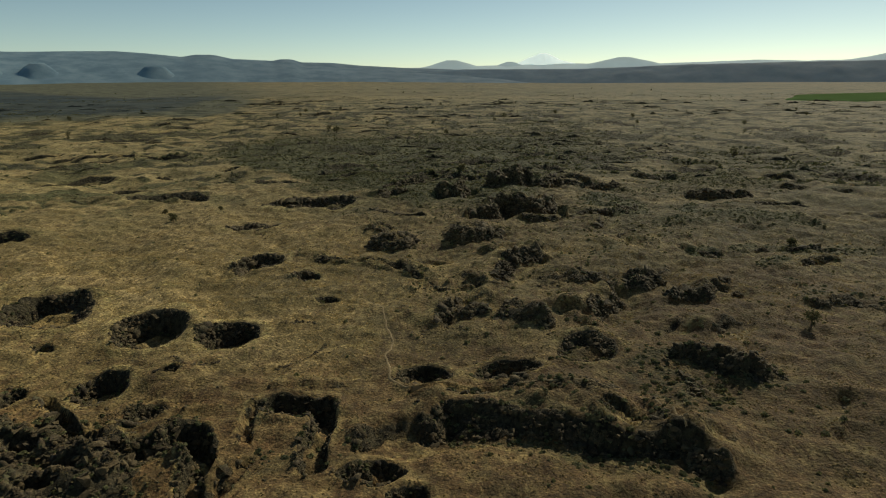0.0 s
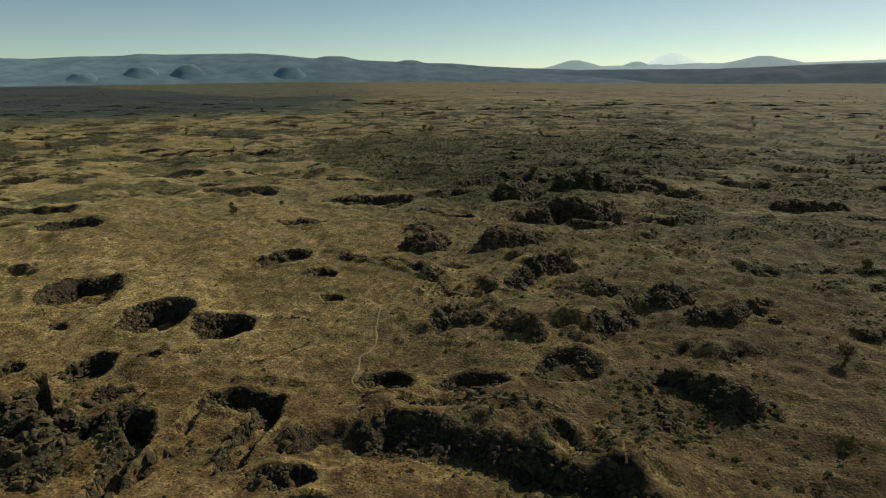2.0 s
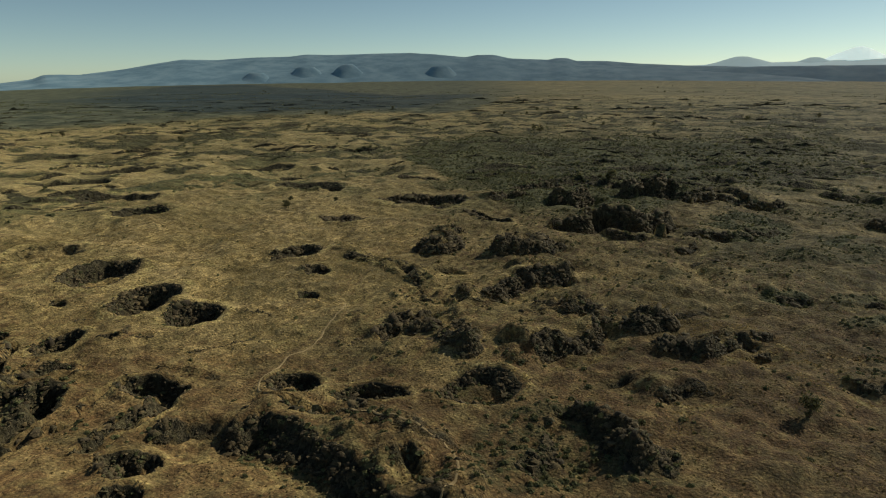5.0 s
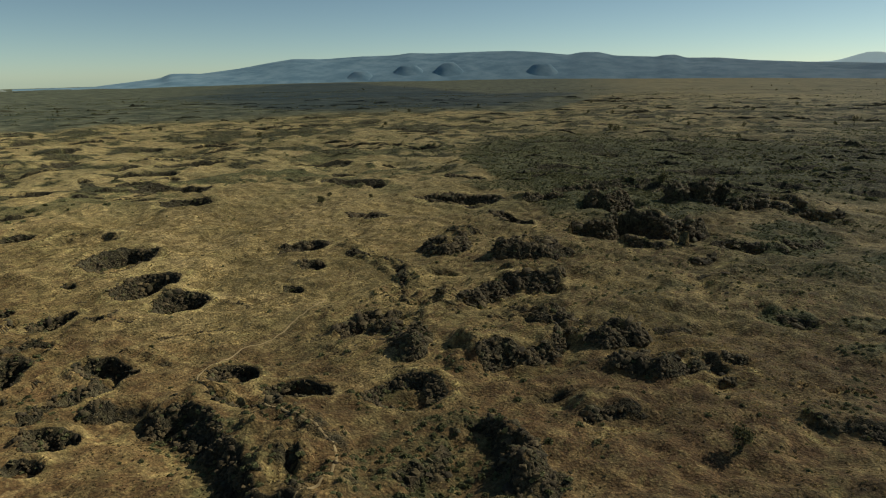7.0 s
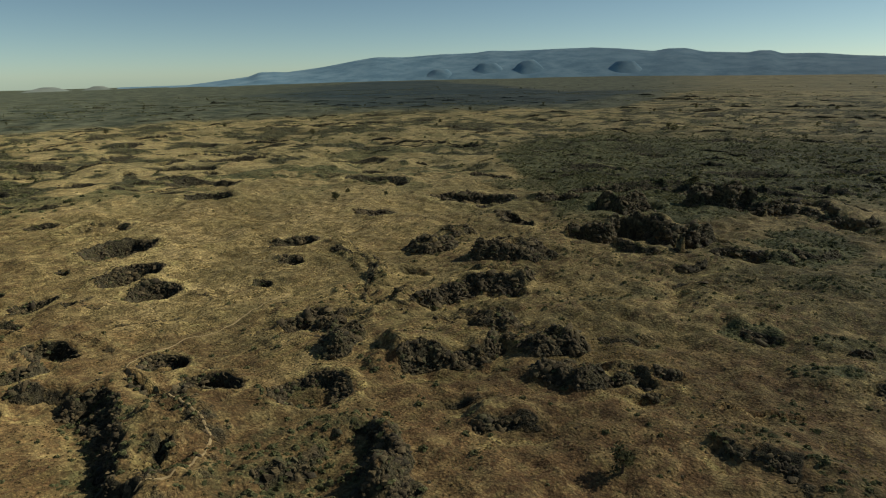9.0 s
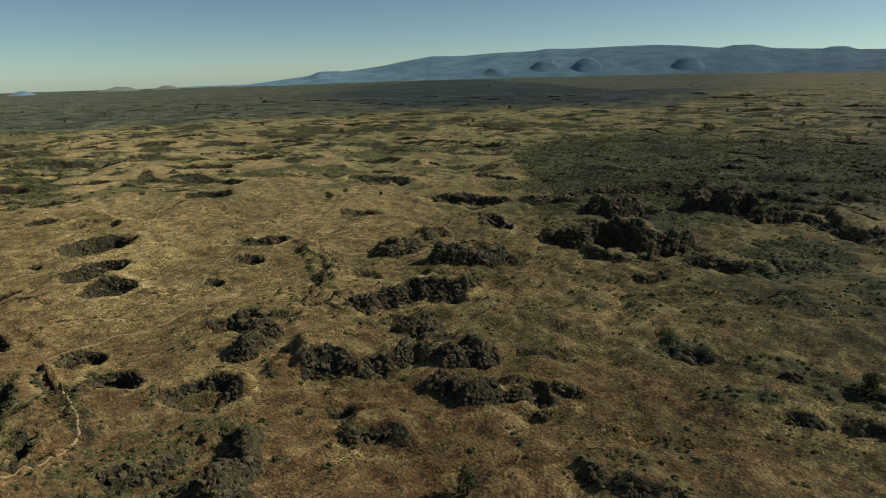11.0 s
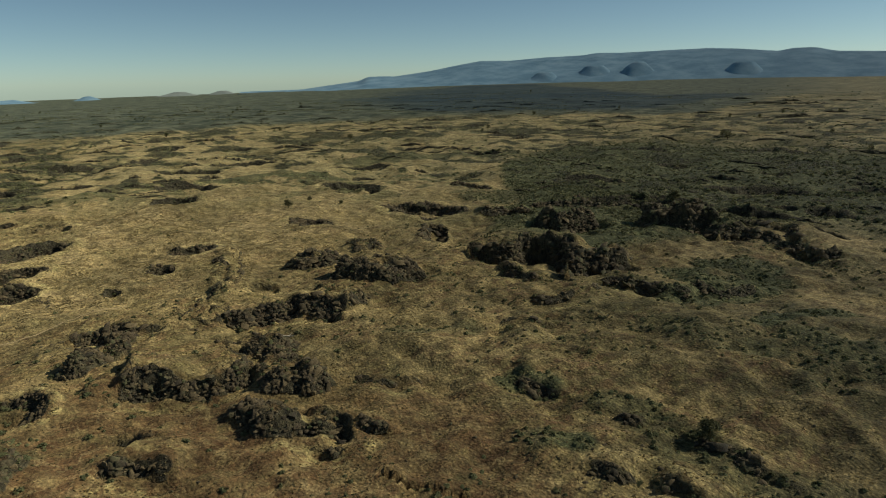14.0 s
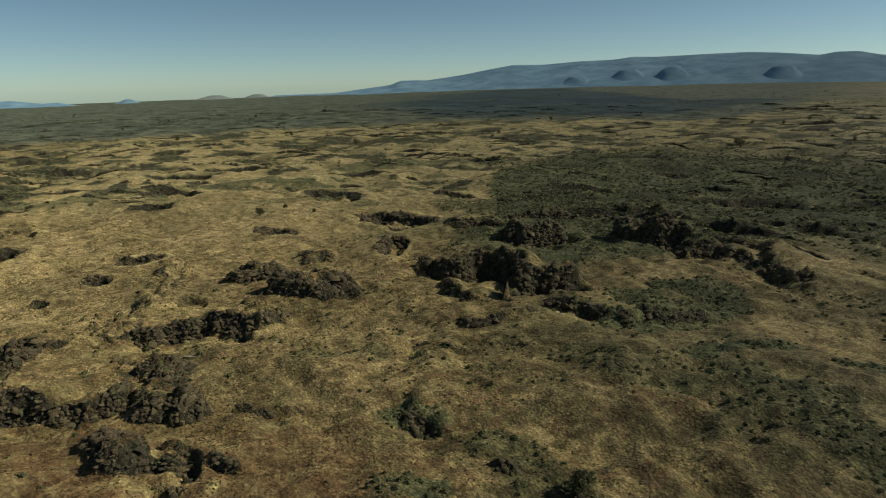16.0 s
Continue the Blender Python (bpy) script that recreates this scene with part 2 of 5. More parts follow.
SNOW = mountain_material("hazed_snow_slope", (0.7, 0.74, 0.72), (0.92, 0.93, 0.9), 0.03, 0.72)


# ---- noise and the ground's shape ----
TABLE = np.random.RandomState(7).rand(256, 256)


def value_noise(x, y):
    i, j = np.floor(x).astype(int), np.floor(y).astype(int)
    u, v = x - i, y - j
    u, v = u * u * (3 - 2 * u), v * v * (3 - 2 * v)
    i0, i1, j0, j1 = i & 255, (i + 1) & 255, j & 255, (j + 1) & 255
    return (TABLE[i0, j0] * (1 - u) + TABLE[i1, j0] * u) * (1 - v) + (TABLE[i0, j1] * (1 - u) + TABLE[i1, j1] * u) * v


def fbm(x, y, size, octaves=3, shift=0.0):
    total, amp, norm = 0.0, 1.0, 0.0
    c, s = math.cos(0.6 + shift), math.sin(0.6 + shift)
    for k in range(octaves):
        f = 2.0 ** k / size
        total = total + amp * value_noise((c * x + s * y) * f + 17.3 * k + shift * 31, (c * y - s * x) * f + 5.1 * k + shift * 57)
        norm, amp = norm + amp, amp * 0.5
    return total / norm - 0.5


def smooth(a, b, v):
    q = np.clip((v - a) / (b - a), 0, 1)
    return q * q * (3 - 2 * q)


def axis(lo, hi, step, grow_lo, grow_hi, limit):
    mid = np.arange(lo, hi + step, step)

    def out(start, grow):
        steps, total, s = [], 0.0, step
        while total < limit - abs(start):
            s *= grow
            total += s
            steps.append(total)
        return np.array(steps)
    return np.concatenate([(lo - out(lo, grow_lo))[::-1], mid, mid[-1] + out(hi, grow_hi)])


XS = axis(-125, 115, 0.48, 1.019, 1.03, 6200)
YS = axis(54, 226, 0.48, 1.1, 1.0165, 6200)
X, Y = np.meshgrid(XS, YS)
CX, CY = 75.0, 36.0     # middle of the flight
DX, DY = np.gradient(XS), np.gradient(YS)
CELL = np.maximum(DX[None, :], DY[:, None])


def band(size):
    """How much relief of that size the sheet can carry."""
    return np.clip(size / (3.0 * CELL) - 0.3, 0, 1)


RANGE = np.hypot(X - CX, Y - CY)
AZ = np.degrees(np.arctan2(-(X - CX), Y - CY))     # degrees anticlockwise from +y
FARZ = np.interp(AZ, [-180, -60, -34, -10, 10, 25, 45, 62, 85, 180], [0, 0, 8, -6, 8, 12, -2, -28, -66, -66])
H = FARZ * np.clip((RANGE - 350) / 4300, 0, 1.15) ** 1.1
H += 1.5 * fbm(X, Y, 55, 2) * smooth(0, 260, RANGE) * band(55) + 3.4 * fbm(X, Y, 19, 3, 0.3) * band(19)
H += 1.0 * fbm(X, Y, 5, 3, 0.7) * band(5) + 0.8 * fbm(X, Y, 2.2, 2, 0.77) * band(2.2) + 6.0 * fbm(X, Y, 260, 3, 0.9) * smooth(300, 900, RANGE)


def crests(x, y, size, shift):
    """Humps with worn crests."""
    return 1.2 - 4 * np.sqrt(fbm(x, y, size, 3, shift) ** 2 + 0.0036)


H += 1.0 * crests(X, Y, 9, 0.18) * band(9) * smooth(-0.12, 0.12, fbm(X, Y, 45, 2, 0.63)) * (0.55 + 0.45 * smooth(-20, 30, X))
H += 1.5 * (crests(X, Y, 15, 0.71) - 0.6) * band(15) * smooth(8, -8, AZ) * smooth(110, 160, RANGE)
HUMP = crests(X, Y, 34, 0.44)
H += 2.0 * (HUMP - 0.6) * smooth(210, 330, RANGE) * smooth(1500, 700, RANGE) * band(34)
H += 1.3 * (crests(X, Y, 22, 0.83) - 0.6) * band(22) * smooth(15, -30, X)
ROCK, THICK, RIM = np.zeros_like(H), np.zeros_like(H), np.zeros_like(H)
FEATURES = []


def window(x0, x1, y0, y1):
    i0, i1 = np.searchsorted(XS, (x0, x1))
    j0, j1 = np.searchsorted(YS, (y0, y1))
    return slice(max(j0 - 1, 0), j1 + 1), slice(max(i0 - 1, 0), i1 + 1)


def ragged(x, y):
    return 0.5 * fbm(x, y, 3.2, 3, 0.2) + 0.35 * fbm(x, y, 9, 1, 0.5)


def blocks(x, y, size, shift):
    """Angular lumps: noise cut into steps."""
    q = fbm(x, y, size, 3, shift) * 7
    return (np.floor(q) + smooth(0.55, 1.0, q - np.floor(q))) / 7


def sink(w, r, depth, rocky=1.0):
    x, y = X[w], Y[w]
    RIM[w] = np.maximum(RIM[w], np.exp(-((r - 1.22) / 0.13) ** 2))
    wall = smooth(1.02, 0.58, r)
    H[w] += -depth * wall * (0.85 + 0.5 * fbm(x, y, 4, 2, 0.1)) + 0.3 * np.exp(-((r - 1.2) / 0.2) ** 2)
    H[w] += wall * (1.3 * fbm(x, y, 1.9, 2, 0.4) + 1.6 * blocks(x, y, 3.0, 0.3))
    ROCK[w] = np.maximum(ROCK[w], rocky * smooth(1.08, 0.92, r) * (0.3 + 0.7 * smooth(0.45, 0.7, r)))


def pit(x, y, a, b, turn, depth, rocky=1.0, kind="pit"):
    m = max(a, b) * 1.6
    w = window(x - m, x + m, y - m, y + m)
    c, s = math.cos(radians(turn)), math.sin(radians(turn))
    u, v = (X[w] - x) * c + (Y[w] - y) * s, (Y[w] - y) * c - (X[w] - x) * s
    sink(w, np.hypot(u / a, v / b) + 0.55 * ragged(X[w], Y[w]), depth, rocky)
    FEATURES.append((kind, x - a, x + a, y - b, y + b, a * b * 3.1))


def along(points, margin):
    px, py = zip(*points)
    box = (min(px) - margin, max(px) + margin, min(py) - margin, max(py) + margin)
    w = window(*box)
    best, length = np.full(X[w].shape, 1e9), 0.0
    for (ax, ay), (bx, by) in zip(points, points[1:]):
        ex, ey = bx - ax, by - ay
        q = np.clip(((X[w] - ax) * ex + (Y[w] - ay) * ey) / (ex * ex + ey * ey), 0, 1)
        best = np.minimum(best, np.hypot(X[w] - ax - q * ex, Y[w] - ay - q * ey))
        length += math.hypot(ex, ey)
    return w, best, box, length


def trench(points, width, depth, rocky=1.0):
    w, d, box, length = along(points, width * 2)
    sink(w, d / width + 0.8 * ragged(X[w], Y[w]), depth, rocky)
    FEATURES.append(("trench", *box, length * width * 2))


def ridge(points, width, height, rocky=1.0):
    w, d, box, length = along(points, width * 2)
    x, y = X[w], Y[w]
    r = d / width + 1.9 * ragged(x, y) + 0.8 * fbm(x, y, 7, 2, 0.9)
    top = smooth(1.05, 0.62, r)
    H[w] += height * top * (0.7 + 2.6 * blocks(x, y, 4.5, 0.6)) + top * 1.5 * fbm(x, y, 1.8, 2, 0.8)
    ROCK[w] = np.maximum(ROCK[w], rocky * smooth(1.12, 0.9, r) * (0.75 + 0.9 * fbm(x, y, 4, 2, 0.55)))
    FEATURES.append(("ridge", *box, length * width * 2))


def scarp(points, height, face, back, drop=0.0, rocky=1.0):
    """A rock step: the ground behind the line (on its left) stands up to `height` higher and slopes away again."""
    m = back * 2 + 6
    px, py = [p[0] for p in points], [p[1] for p in points]
    w = window(min(px) - m, max(px) + m, min(py) - m, max(py) + m)
    x, y = X[w], Y[w]
    best, side, over, length = np.full(x.shape, 1e9), np.zeros(x.shape), np.zeros(x.shape), 0.0
    for k, ((ax, ay), (bx, by)) in enumerate(zip(points, points[1:])):
        ex, ey = bx - ax, by - ay
        n = math.hypot(ex, ey)
        q = ((x - ax) * ex + (y - ay) * ey) / n
        d = np.hypot(x - ax - np.clip(q, 0, n) * ex / n, y - ay - np.clip(q, 0, n) * ey / n)
        past = np.maximum(0, -q) * (k == 0) + np.maximum(0, q - n) * (k == len(points) - 2)
        hit = d < best
        best = np.where(hit, d, best)
        side = np.where(hit, np.sign(ex * (y - ay) - ey * (x - ax)), side)
        over = np.where(hit, past, over)
        length += n
    s = side * best + 4.0 * fbm(x, y, 4.5, 3, 0.2) + 2.4 * fbm(x, y, 11, 1, 0.5)
    fade = smooth(1.0, 0.0, over / 3.0) * (0.8 + 0.2 * smooth(-0.25, 0.0, fbm(x, y, 8, 2, 0.66)))
    rise = 0.85 * height * fade * (0.9 + 1.0 * fbm(x, y, 5, 2, 0.35))
    RIM[w] = np.maximum(RIM[w], fade * np.maximum(np.exp(-((s + 2.4) / 1.2) ** 2), 0.8 * np.exp(-((s - face - 1.6) / 0.8) ** 2)))
    step = smooth(0, face, s) * np.exp(-(np.maximum(0, s - face) / back) ** 2)
    rough = smooth(-0.7, 0.3, s) * smooth(face + 0.7, face * 0.6, s) * fade
    H[w] += rise * step + rough * np.clip((height + drop) / 2.4, 0.3, 1) * (2.7 * blocks(x, y, 2.8, 0.3) + 1.5 * fbm(x, y, 1.7, 2, 0.8))
    H[w] -= 0.4 * height * fade * np.exp(-((s + 1.2) / 2.6) ** 2)
    H[w] -= drop * fade * np.where(s < 0, np.exp(-(s / 9.0) ** 2), 1 - smooth(0, face, s))
    ROCK[w] = np.maximum(ROCK[w], rocky * rough * (0.92 + 0.9 * fbm(x, y, 3.5, 2, 0.55)))
    FEATURES.append(("scarp", min(px) - face, max(px) + face, min(py) - face, max(py) + face, length * face * 1.4))


def mass(points, height, rocky=1.0, edge=2.2):
    """A craggy rock mound over a plan outline."""
    m = 6
    px, py = [p[0] for p in points], [p[1] for p in points]
    box = (min(px) - m, max(px) + m, min(py) - m, max(py) + m)
    w = window(*box)
    x, y = X[w], Y[w]
    x, y = x + 3.0 * fbm(x, y, 5, 3, 0.2), y + 3.0 * fbm(x, y, 5, 3, 0.7)
    best, inside = np.full(x.shape, 1e9), np.zeros(x.shape, bool)
    for (ax, ay), (bx, by) in zip(points, points[1:] + points[:1]):
        ex, ey = bx - ax, by - ay
        q = np.clip(((x - ax) * ex + (y - ay) * ey) / (ex * ex + ey * ey), 0, 1)
        best = np.minimum(best, np.hypot(x - ax - q * ex, y - ay - q * ey))
        inside ^= ((ay > y) != (by > y)) & (x < (y - ay) * ex / (ey if ey else 1e-9) + ax)
    d = np.where(inside, best, -best)
    x, y = X[w], Y[w]
    top = smooth(-0.2 * edge, edge, d)
    H[w] += height * top * (0.72 + 1.5 * blocks(x, y, 4.2, 0.6) + 0.5 * fbm(x, y, 9, 2, 0.4)) + smooth(-1, 1, d) * 1.3 * fbm(x, y, 1.6, 2, 0.8)
    ROCK[w] = np.maximum(ROCK[w], rocky * smooth(-0.6, 0.5, d) * (0.95 + 0.8 * fbm(x, y, 3.5, 2, 0.55)))
    FEATURES.append(("ridge", box[0] + 4, box[1] - 4, box[2] + 4, box[3] - 4, (box[1] - box[0] - 8) * (box[3] - box[2] - 8) * 0.6))


def thicket(points, width, dense=1.0):
    w, d, box, length = along(points, width * 2)
    r = d / width + 1.6 * ragged(X[w], Y[w]) + 0.8 * fbm(X[w], Y[w], 7, 2, 0.9)
    THICK[w] = np.maximum(THICK[w], dense * smooth(1.1, 0.6, r))


# round collapse pits
pit(-47.9, 98.3, 5.8, 7.4, 15, 4.2)
pit(-34.5, 96.6, 4.9, 6.0, 15, 4.0)
pit(-46.8, 80.1, 3.3, 4.3, 15, 2.6)
pit(-2.8, 81.9, 3.6, 3.2, 0, 2.6)
pit(9.2, 82.6, 5.2, 3.0, 5, 1.8)
pit(-40.1, 134.6, 5.6, 6.6, 20, 2.6)
pit(-27.2, 123.3, 2.5, 3.0, 10, 1.6)
pit(-21.2, 111.7, 2.1, 1.8, 0, 1.3)
pit(-52.5, 173.6, 7.2, 5.6, 10, 1.8)
pit(-44.0, 208.6, 16.0, 8.5, 12, 3.2)
pit(-91.5, 212.7, 12.5, 8.5, 12, 2.6)
pit(-115.1, 233.9, 5.4, 5.0, 10, 2.4)
pit(-64.1, 247.0, 9.0, 6.0, 10, 2.6)
pit(-69.0, 105.6, 8.0, 9.4, 35, 3.0)
pit(-2.3, 134.7, 3.6, 2.8, 0, 0.9, 0.5)
pit(-18.9, 73.0, 5.0, 3.4, 10, 2.8)
trench([(-15.2, 74.0), (-14.4, 69.0), (-14.8, 64.0), (-14.0, 60.0)], 1.5, 1.9, 1.0)  # east side of the horseshoe
trench([(-23.2, 73.0), (-23.6, 69.0), (-22.8, 65.5)], 1.0, 0.9, 0.8)  # west side of the horseshoe
pit(-93.7, 111.4, 8.4, 8.0, 30, 1.6, 0.6)
pit(-113.0, 103.8, 4.2, 5.0, 30, 2.0)
pit(-141.5, 169.5, 16.5, 9.5, 25, 2.8)
pit(-110.9, 153.3, 8.1, 7.6, 30, 2.2)
pit(-172.5, 136.5, 6.5, 6.5, 30, 2.4)
pit(-45.5, 127.0, 9.0, 4.0, 40, 0.9, 0.4)
pit(-60.5, 90.0, 1.6, 1.2, 0, 0.8)
pit(-38.6, 83.0, 1.4, 1.1, 0, 0.9)
# scarps and outcrops of the collapsed lava tube, west to east
mass([(-19.0, 150.5), (-13.0, 145.0), (-7.0, 146.5), (-6.0, 152.0), (-8.5, 157.0), (-16.0, 159.0)], 2.9)  # double knob
mass([(0.5, 150.0), (3.5, 146.5), (9.0, 149.0), (15.5, 156.0), (16.5, 162.0), (8.0, 164.0), (0.5, 160.0)], 3.4)  # double knob
mass([(-22.0, 166.0), (-14.0, 164.0), (-12.0, 172.0), (-20.0, 174.0)], 1.4, 0.7)  # low knob behind
scarp([(11.3, 123.5), (12.7, 127.2), (14.3, 131.3), (16.7, 134.9), (21.5, 136.3)], 2.6, 2.6, 7)  # long step
ridge([(10.9, 141.0), (17.8, 141.4)], 3.6, 1.2, 0.55)  # grassy lumps
scarp([(27.2, 102.1), (28.6, 104.9), (31.9, 108.1), (32.7, 111.3), (33.0, 115.3)], 2.7, 2.8, 7)  # great step
ridge([(24.1, 100.5), (21.8, 104.2)], 3.4, 0.6, 0.6)  # rubble
mass([(26.0, 115.0), (33.5, 118.5), (34.0, 123.5), (27.0, 127.0), (19.0, 123.5), (18.0, 118.0)], 2.6, 0.8, 4.0)  # dome over the great step
mass([(34.3, 117.1), (38.1, 114.6), (43.4, 119.4), (43.2, 124.0), (38.0, 124.5)], 2.8)  # block
mass([(42.0, 109.5), (48.4, 109.6), (51.4, 113.5), (49.0, 116.5), (44.3, 115.5), (41.0, 112.9)], 1.7, 0.95)  # boulder heap
scarp([(49.1, 116.9), (51.0, 117.6), (53.5, 118.2)], 1.2, 1.5, 4)  # block
scarp([(55.1, 113.9), (56.3, 115.5)], 0.8, 1.2, 4)  # block
scarp([(54.8, 120.3), (56.7, 121.6)], 1.1, 1.4, 4)  # block
ridge([(-32.0, 139.4), (-13.4, 131.3), (-1.8, 126.2)], 2.6, 0.9, 0.62)  # cracked ridge
ridge([(1.3, 124.8), (7.5, 118.7), (9.1, 114.8)], 4.6, 0.8, 0.62)  # cracked ridge
ridge([(-4.1, 118.9), (5.2, 120.3)], 4.0, 0.7, 0.6)  # cracked ridge
scarp([(8.5, 181.4), (14.9, 182.7), (18.8, 186.6), (17.5, 192.9)], 5.0, 3.0, 7)  # big collapse
scarp([(17.5, 192.9), (25.4, 191.5), (29.5, 187.2), (33.3, 190.9), (37.6, 198.7)], 6.2, 4.0, 7)  # big collapse
scarp([(-0.7, 214.3), (5.7, 214.5), (9.3, 219.7), (9.8, 226.0)], 4.8, 3.4, 7)  # big collapse
scarp([(-19.7, 212.3), (-12.8, 222.0)], 2.0, 2.5, 7)  # big collapse
scarp([(-19.9, 233.5), (-8.3, 249.1)], 1.8, 2.5, 7)  # big collapse
ridge([(18.8, 237.2), (20.5, 242.9), (25.5, 243.5)], 3.6, 4.6, 1.0)  # rock knob
scarp([(30.9, 244.5), (38.1, 235.8), (42.1, 239.5)], 1.8, 2.4, 7)  # low step
scarp([(22.7, 176.4), (27.2, 175.6), (31.8, 175.2)], 1.6, 2.0, 4)  # low step
scarp([(40.9, 167.1), (43.5, 168.0), (43.8, 172.3), (44.7, 179.2)], 1.1, 1.6, 4)  # low step
thicket([(49.4, 201.6), (56.2, 198.4), (59.6, 198.1), (61.7, 204.8)], 6, 1.0)
scarp([(54.8, 194.9), (59.8, 195.9), (61.9, 202.9)], 1.2, 2.0, 5)  # thicket
mass([(9.0, 101.3), (12.5, 98.4), (17.5, 95.8), (19.2, 99.5), (16.5, 105.0), (11.5, 106.5)], 3.2)  # dark block
mass([(-2.0, 107.0), (3.5, 103.8), (9.5, 103.5), (9.5, 107.5), (3.0, 110.0)], 1.6, 0.85)  # low wall beside it
scarp([(0.5, 101.6), (2.5, 106.6), (5.6, 111.0)], 1.4, 2.4, 7, 0.6)  # hooked wall
pit(21.8, 89.2, 5.6, 4.0, 35, 1.4)
thicket([(30.9, 73.3), (32.1, 77.8), (31.0, 83.0), (33.2, 86.7)], 4.5, 1.0)
scarp([(33.3, 74.1), (34.1, 78.3), (33.1, 83.0), (34.3, 86.1)], 1.0, 1.8, 4)  # bushy rubble
scarp([(45.2, 94.8), (47.2, 96.4), (49.3, 98.9)], 1.6, 2.2, 4)  # low outcrop
scarp([(37.7, 98.1), (40.1, 100.6)], 0.9, 1.2, 4)  # low ledge
scarp([(-9.0, 64.6), (-4.0, 66.4), (0.5, 69.0), (4.5, 69.2), (8.5, 68.2), (13.3, 67.0), (16.6, 64.9), (19.5, 62.2), (24.0, 60.4), (28.5, 58.0)], 1.9, 2.8, 7, 0.5)  # long trench wall
mass([(34.0, 88.0), (38.0, 82.5), (42.0, 78.8), (47.0, 78.8), (47.0, 82.0), (42.5, 86.5), (37.0, 89.5)], 2.2)  # east wall
ridge([(12.7, 74.7), (19.5, 72.4), (24.8, 69.0), (28.3, 64.1)], 3.8, 0.6, 0.72)  # broken slope
scarp([(66.5, 108.6), (72.6, 108.5), (76.4, 104.0)], 1.2, 1.8, 5)  # east outcrop
thicket([(68.5, 112.2), (74.8, 112.1), (78.9, 107.6)], 3, 0.8)
scarp([(32.4, 243.4), (41.0, 249.0), (50.0, 247.5), (58.1, 236.2), (64.7, 236.6)], 1.8, 2.2, 5)  # winding step
thicket([(55.1, 189.4), (59.0, 191.1), (60.1, 201.7), (62.2, 211.0)], 5, 1.0)
thicket([(49.3, 211.2), (56.6, 217.0)], 6, 1.0)
thicket([(72.4, 185.1), (75.8, 193.2), (79.0, 198.7)], 3, 1.0)
thicket([(80.3, 183.2), (87.0, 181.5), (95.1, 177.2), (99.7, 173.6)], 6, 0.8)
thicket([(85.4, 171.0), (84.6, 183.4)], 5, 0.6)
thicket([(88.2, 197.7), (91.4, 198.8)], 2.5, 1.0)
scarp([(49.9, 110.5), (52.0, 113.9), (54.7, 117.2)], 1.6, 2.4, 4)  # block
trench([(-19.1, 192.4), (-7.2, 183.2)], 3.0, 3.0, 1.0)  # cleft
scarp([(-27.7, 134.8), (-17.8, 134.7), (-10.1, 130.4), (-2.7, 122.7)], 0.7, 0.9, 4)  # crack line
scarp([(-22.7, 77.1), (-13.9, 77.9)], 0.4, 0.8, 3)  # crack line
pit(-36.7, 71.1, 2.6, 3.3, -0, 1.6, 1.0)
pit(-29.6, 65.0, 2.6, 3.3, -0, 2.4, 1.0)
trench([(-27.5, 64.5), (-26.2, 61.5), (-26.4, 58.5), (-25.4, 55.0), (-24.6, 52.0)], 1.3, 2.2, 1.0)  # gully
pit(-47.6, 64.4, 2.4, 2.2, -0, 1.6, 1.0)
pit(-39.4, 59.0, 3.0, 1.6, -0, 1.4, 1.0)
pit(-37.1, 62.6, 2.2, 1.5, -0, 1.0, 1.0)
pit(-9.2, 59.2, 2.0, 1.8, -0, 1.8, 1.0)
pit(-56.1, 75.0, 1.5, 3.6, -0, 1.6, 1.0)
pit(-41.2, 56.1, 2.8, 1.5, -0, 1.4, 1.0)
pit(-5.0, 58.9, 1.1, 1.4, -0, 0.8, 1.0)
trench([(-51.7, 75.7), (-47.4, 71.3), (-44.1, 68.0), (-39.8, 65.5)], 0.9, 1.6, 1.0)  # crack
ridge([(-50.8, 67.4), (-42.1, 63.8), (-33.7, 59.4)], 5.0, 0.9, 0.74)  # blocky west slope
ridge([(-44.4, 57.5), (-36.9, 55.6)], 5.0, 0.9, 0.74)  # blocky west slope
mass([(-58.0, 70.0), (-50.0, 68.0), (-43.6, 66.5), (-36.8, 64.0), (-32.0, 60.0), (-31.0, 53.0), (-40.0, 50.0), (-58.0, 56.0)], 0.7, 1.3, 3.0)  # broken lava crust
ridge([(-42.1, 72.7), (-35.7, 69.2), (-30.0, 70.5)], 3.0, 0.7, 0.74)  # blocky west slope
trench([(103.6, 199.0), (109.8, 198.9)], 5.0, 2.5, 1.0)  # east pit
scarp([(84.6, 220.1), (93.1, 214.6), (104.6, 214.5)], 2.2, 3.5, 10)  # east step
scarp([(152.0, 257.7), (174.0, 253.0)], 2.4, 4.0, 12)  # east step
scarp([(41.1, 185.9), (55.4, 189.0)], 1.6, 3.0, 8)  # east step
scarp([(28.8, 238.4), (46.2, 240.8), (64.9, 230.6)], 1.6, 3.5, 10)  # east step
thicket([(77.9, 145.8), (85.8, 143.2), (99.1, 145.6)], 4, 0.6)
thicket([(61.7, 172.4), (75.2, 175.1)], 5, 0.6)
scarp([(45.4, 153.8), (50.0, 155.5), (50.8, 159.7)], 0.8, 1.6, 4)  # low ledge
scarp([(59.5, 141.5), (64.0, 143.2)], 0.9, 1.6, 4)  # low ledge
scarp([(70.4, 144.1), (75.0, 145.6)], 0.8, 1.5, 4)  # low ledge
scarp([(43.9, 126.4), (48.9, 128.5), (49.4, 132.6)], 0.7, 1.4, 4)  # low ledge
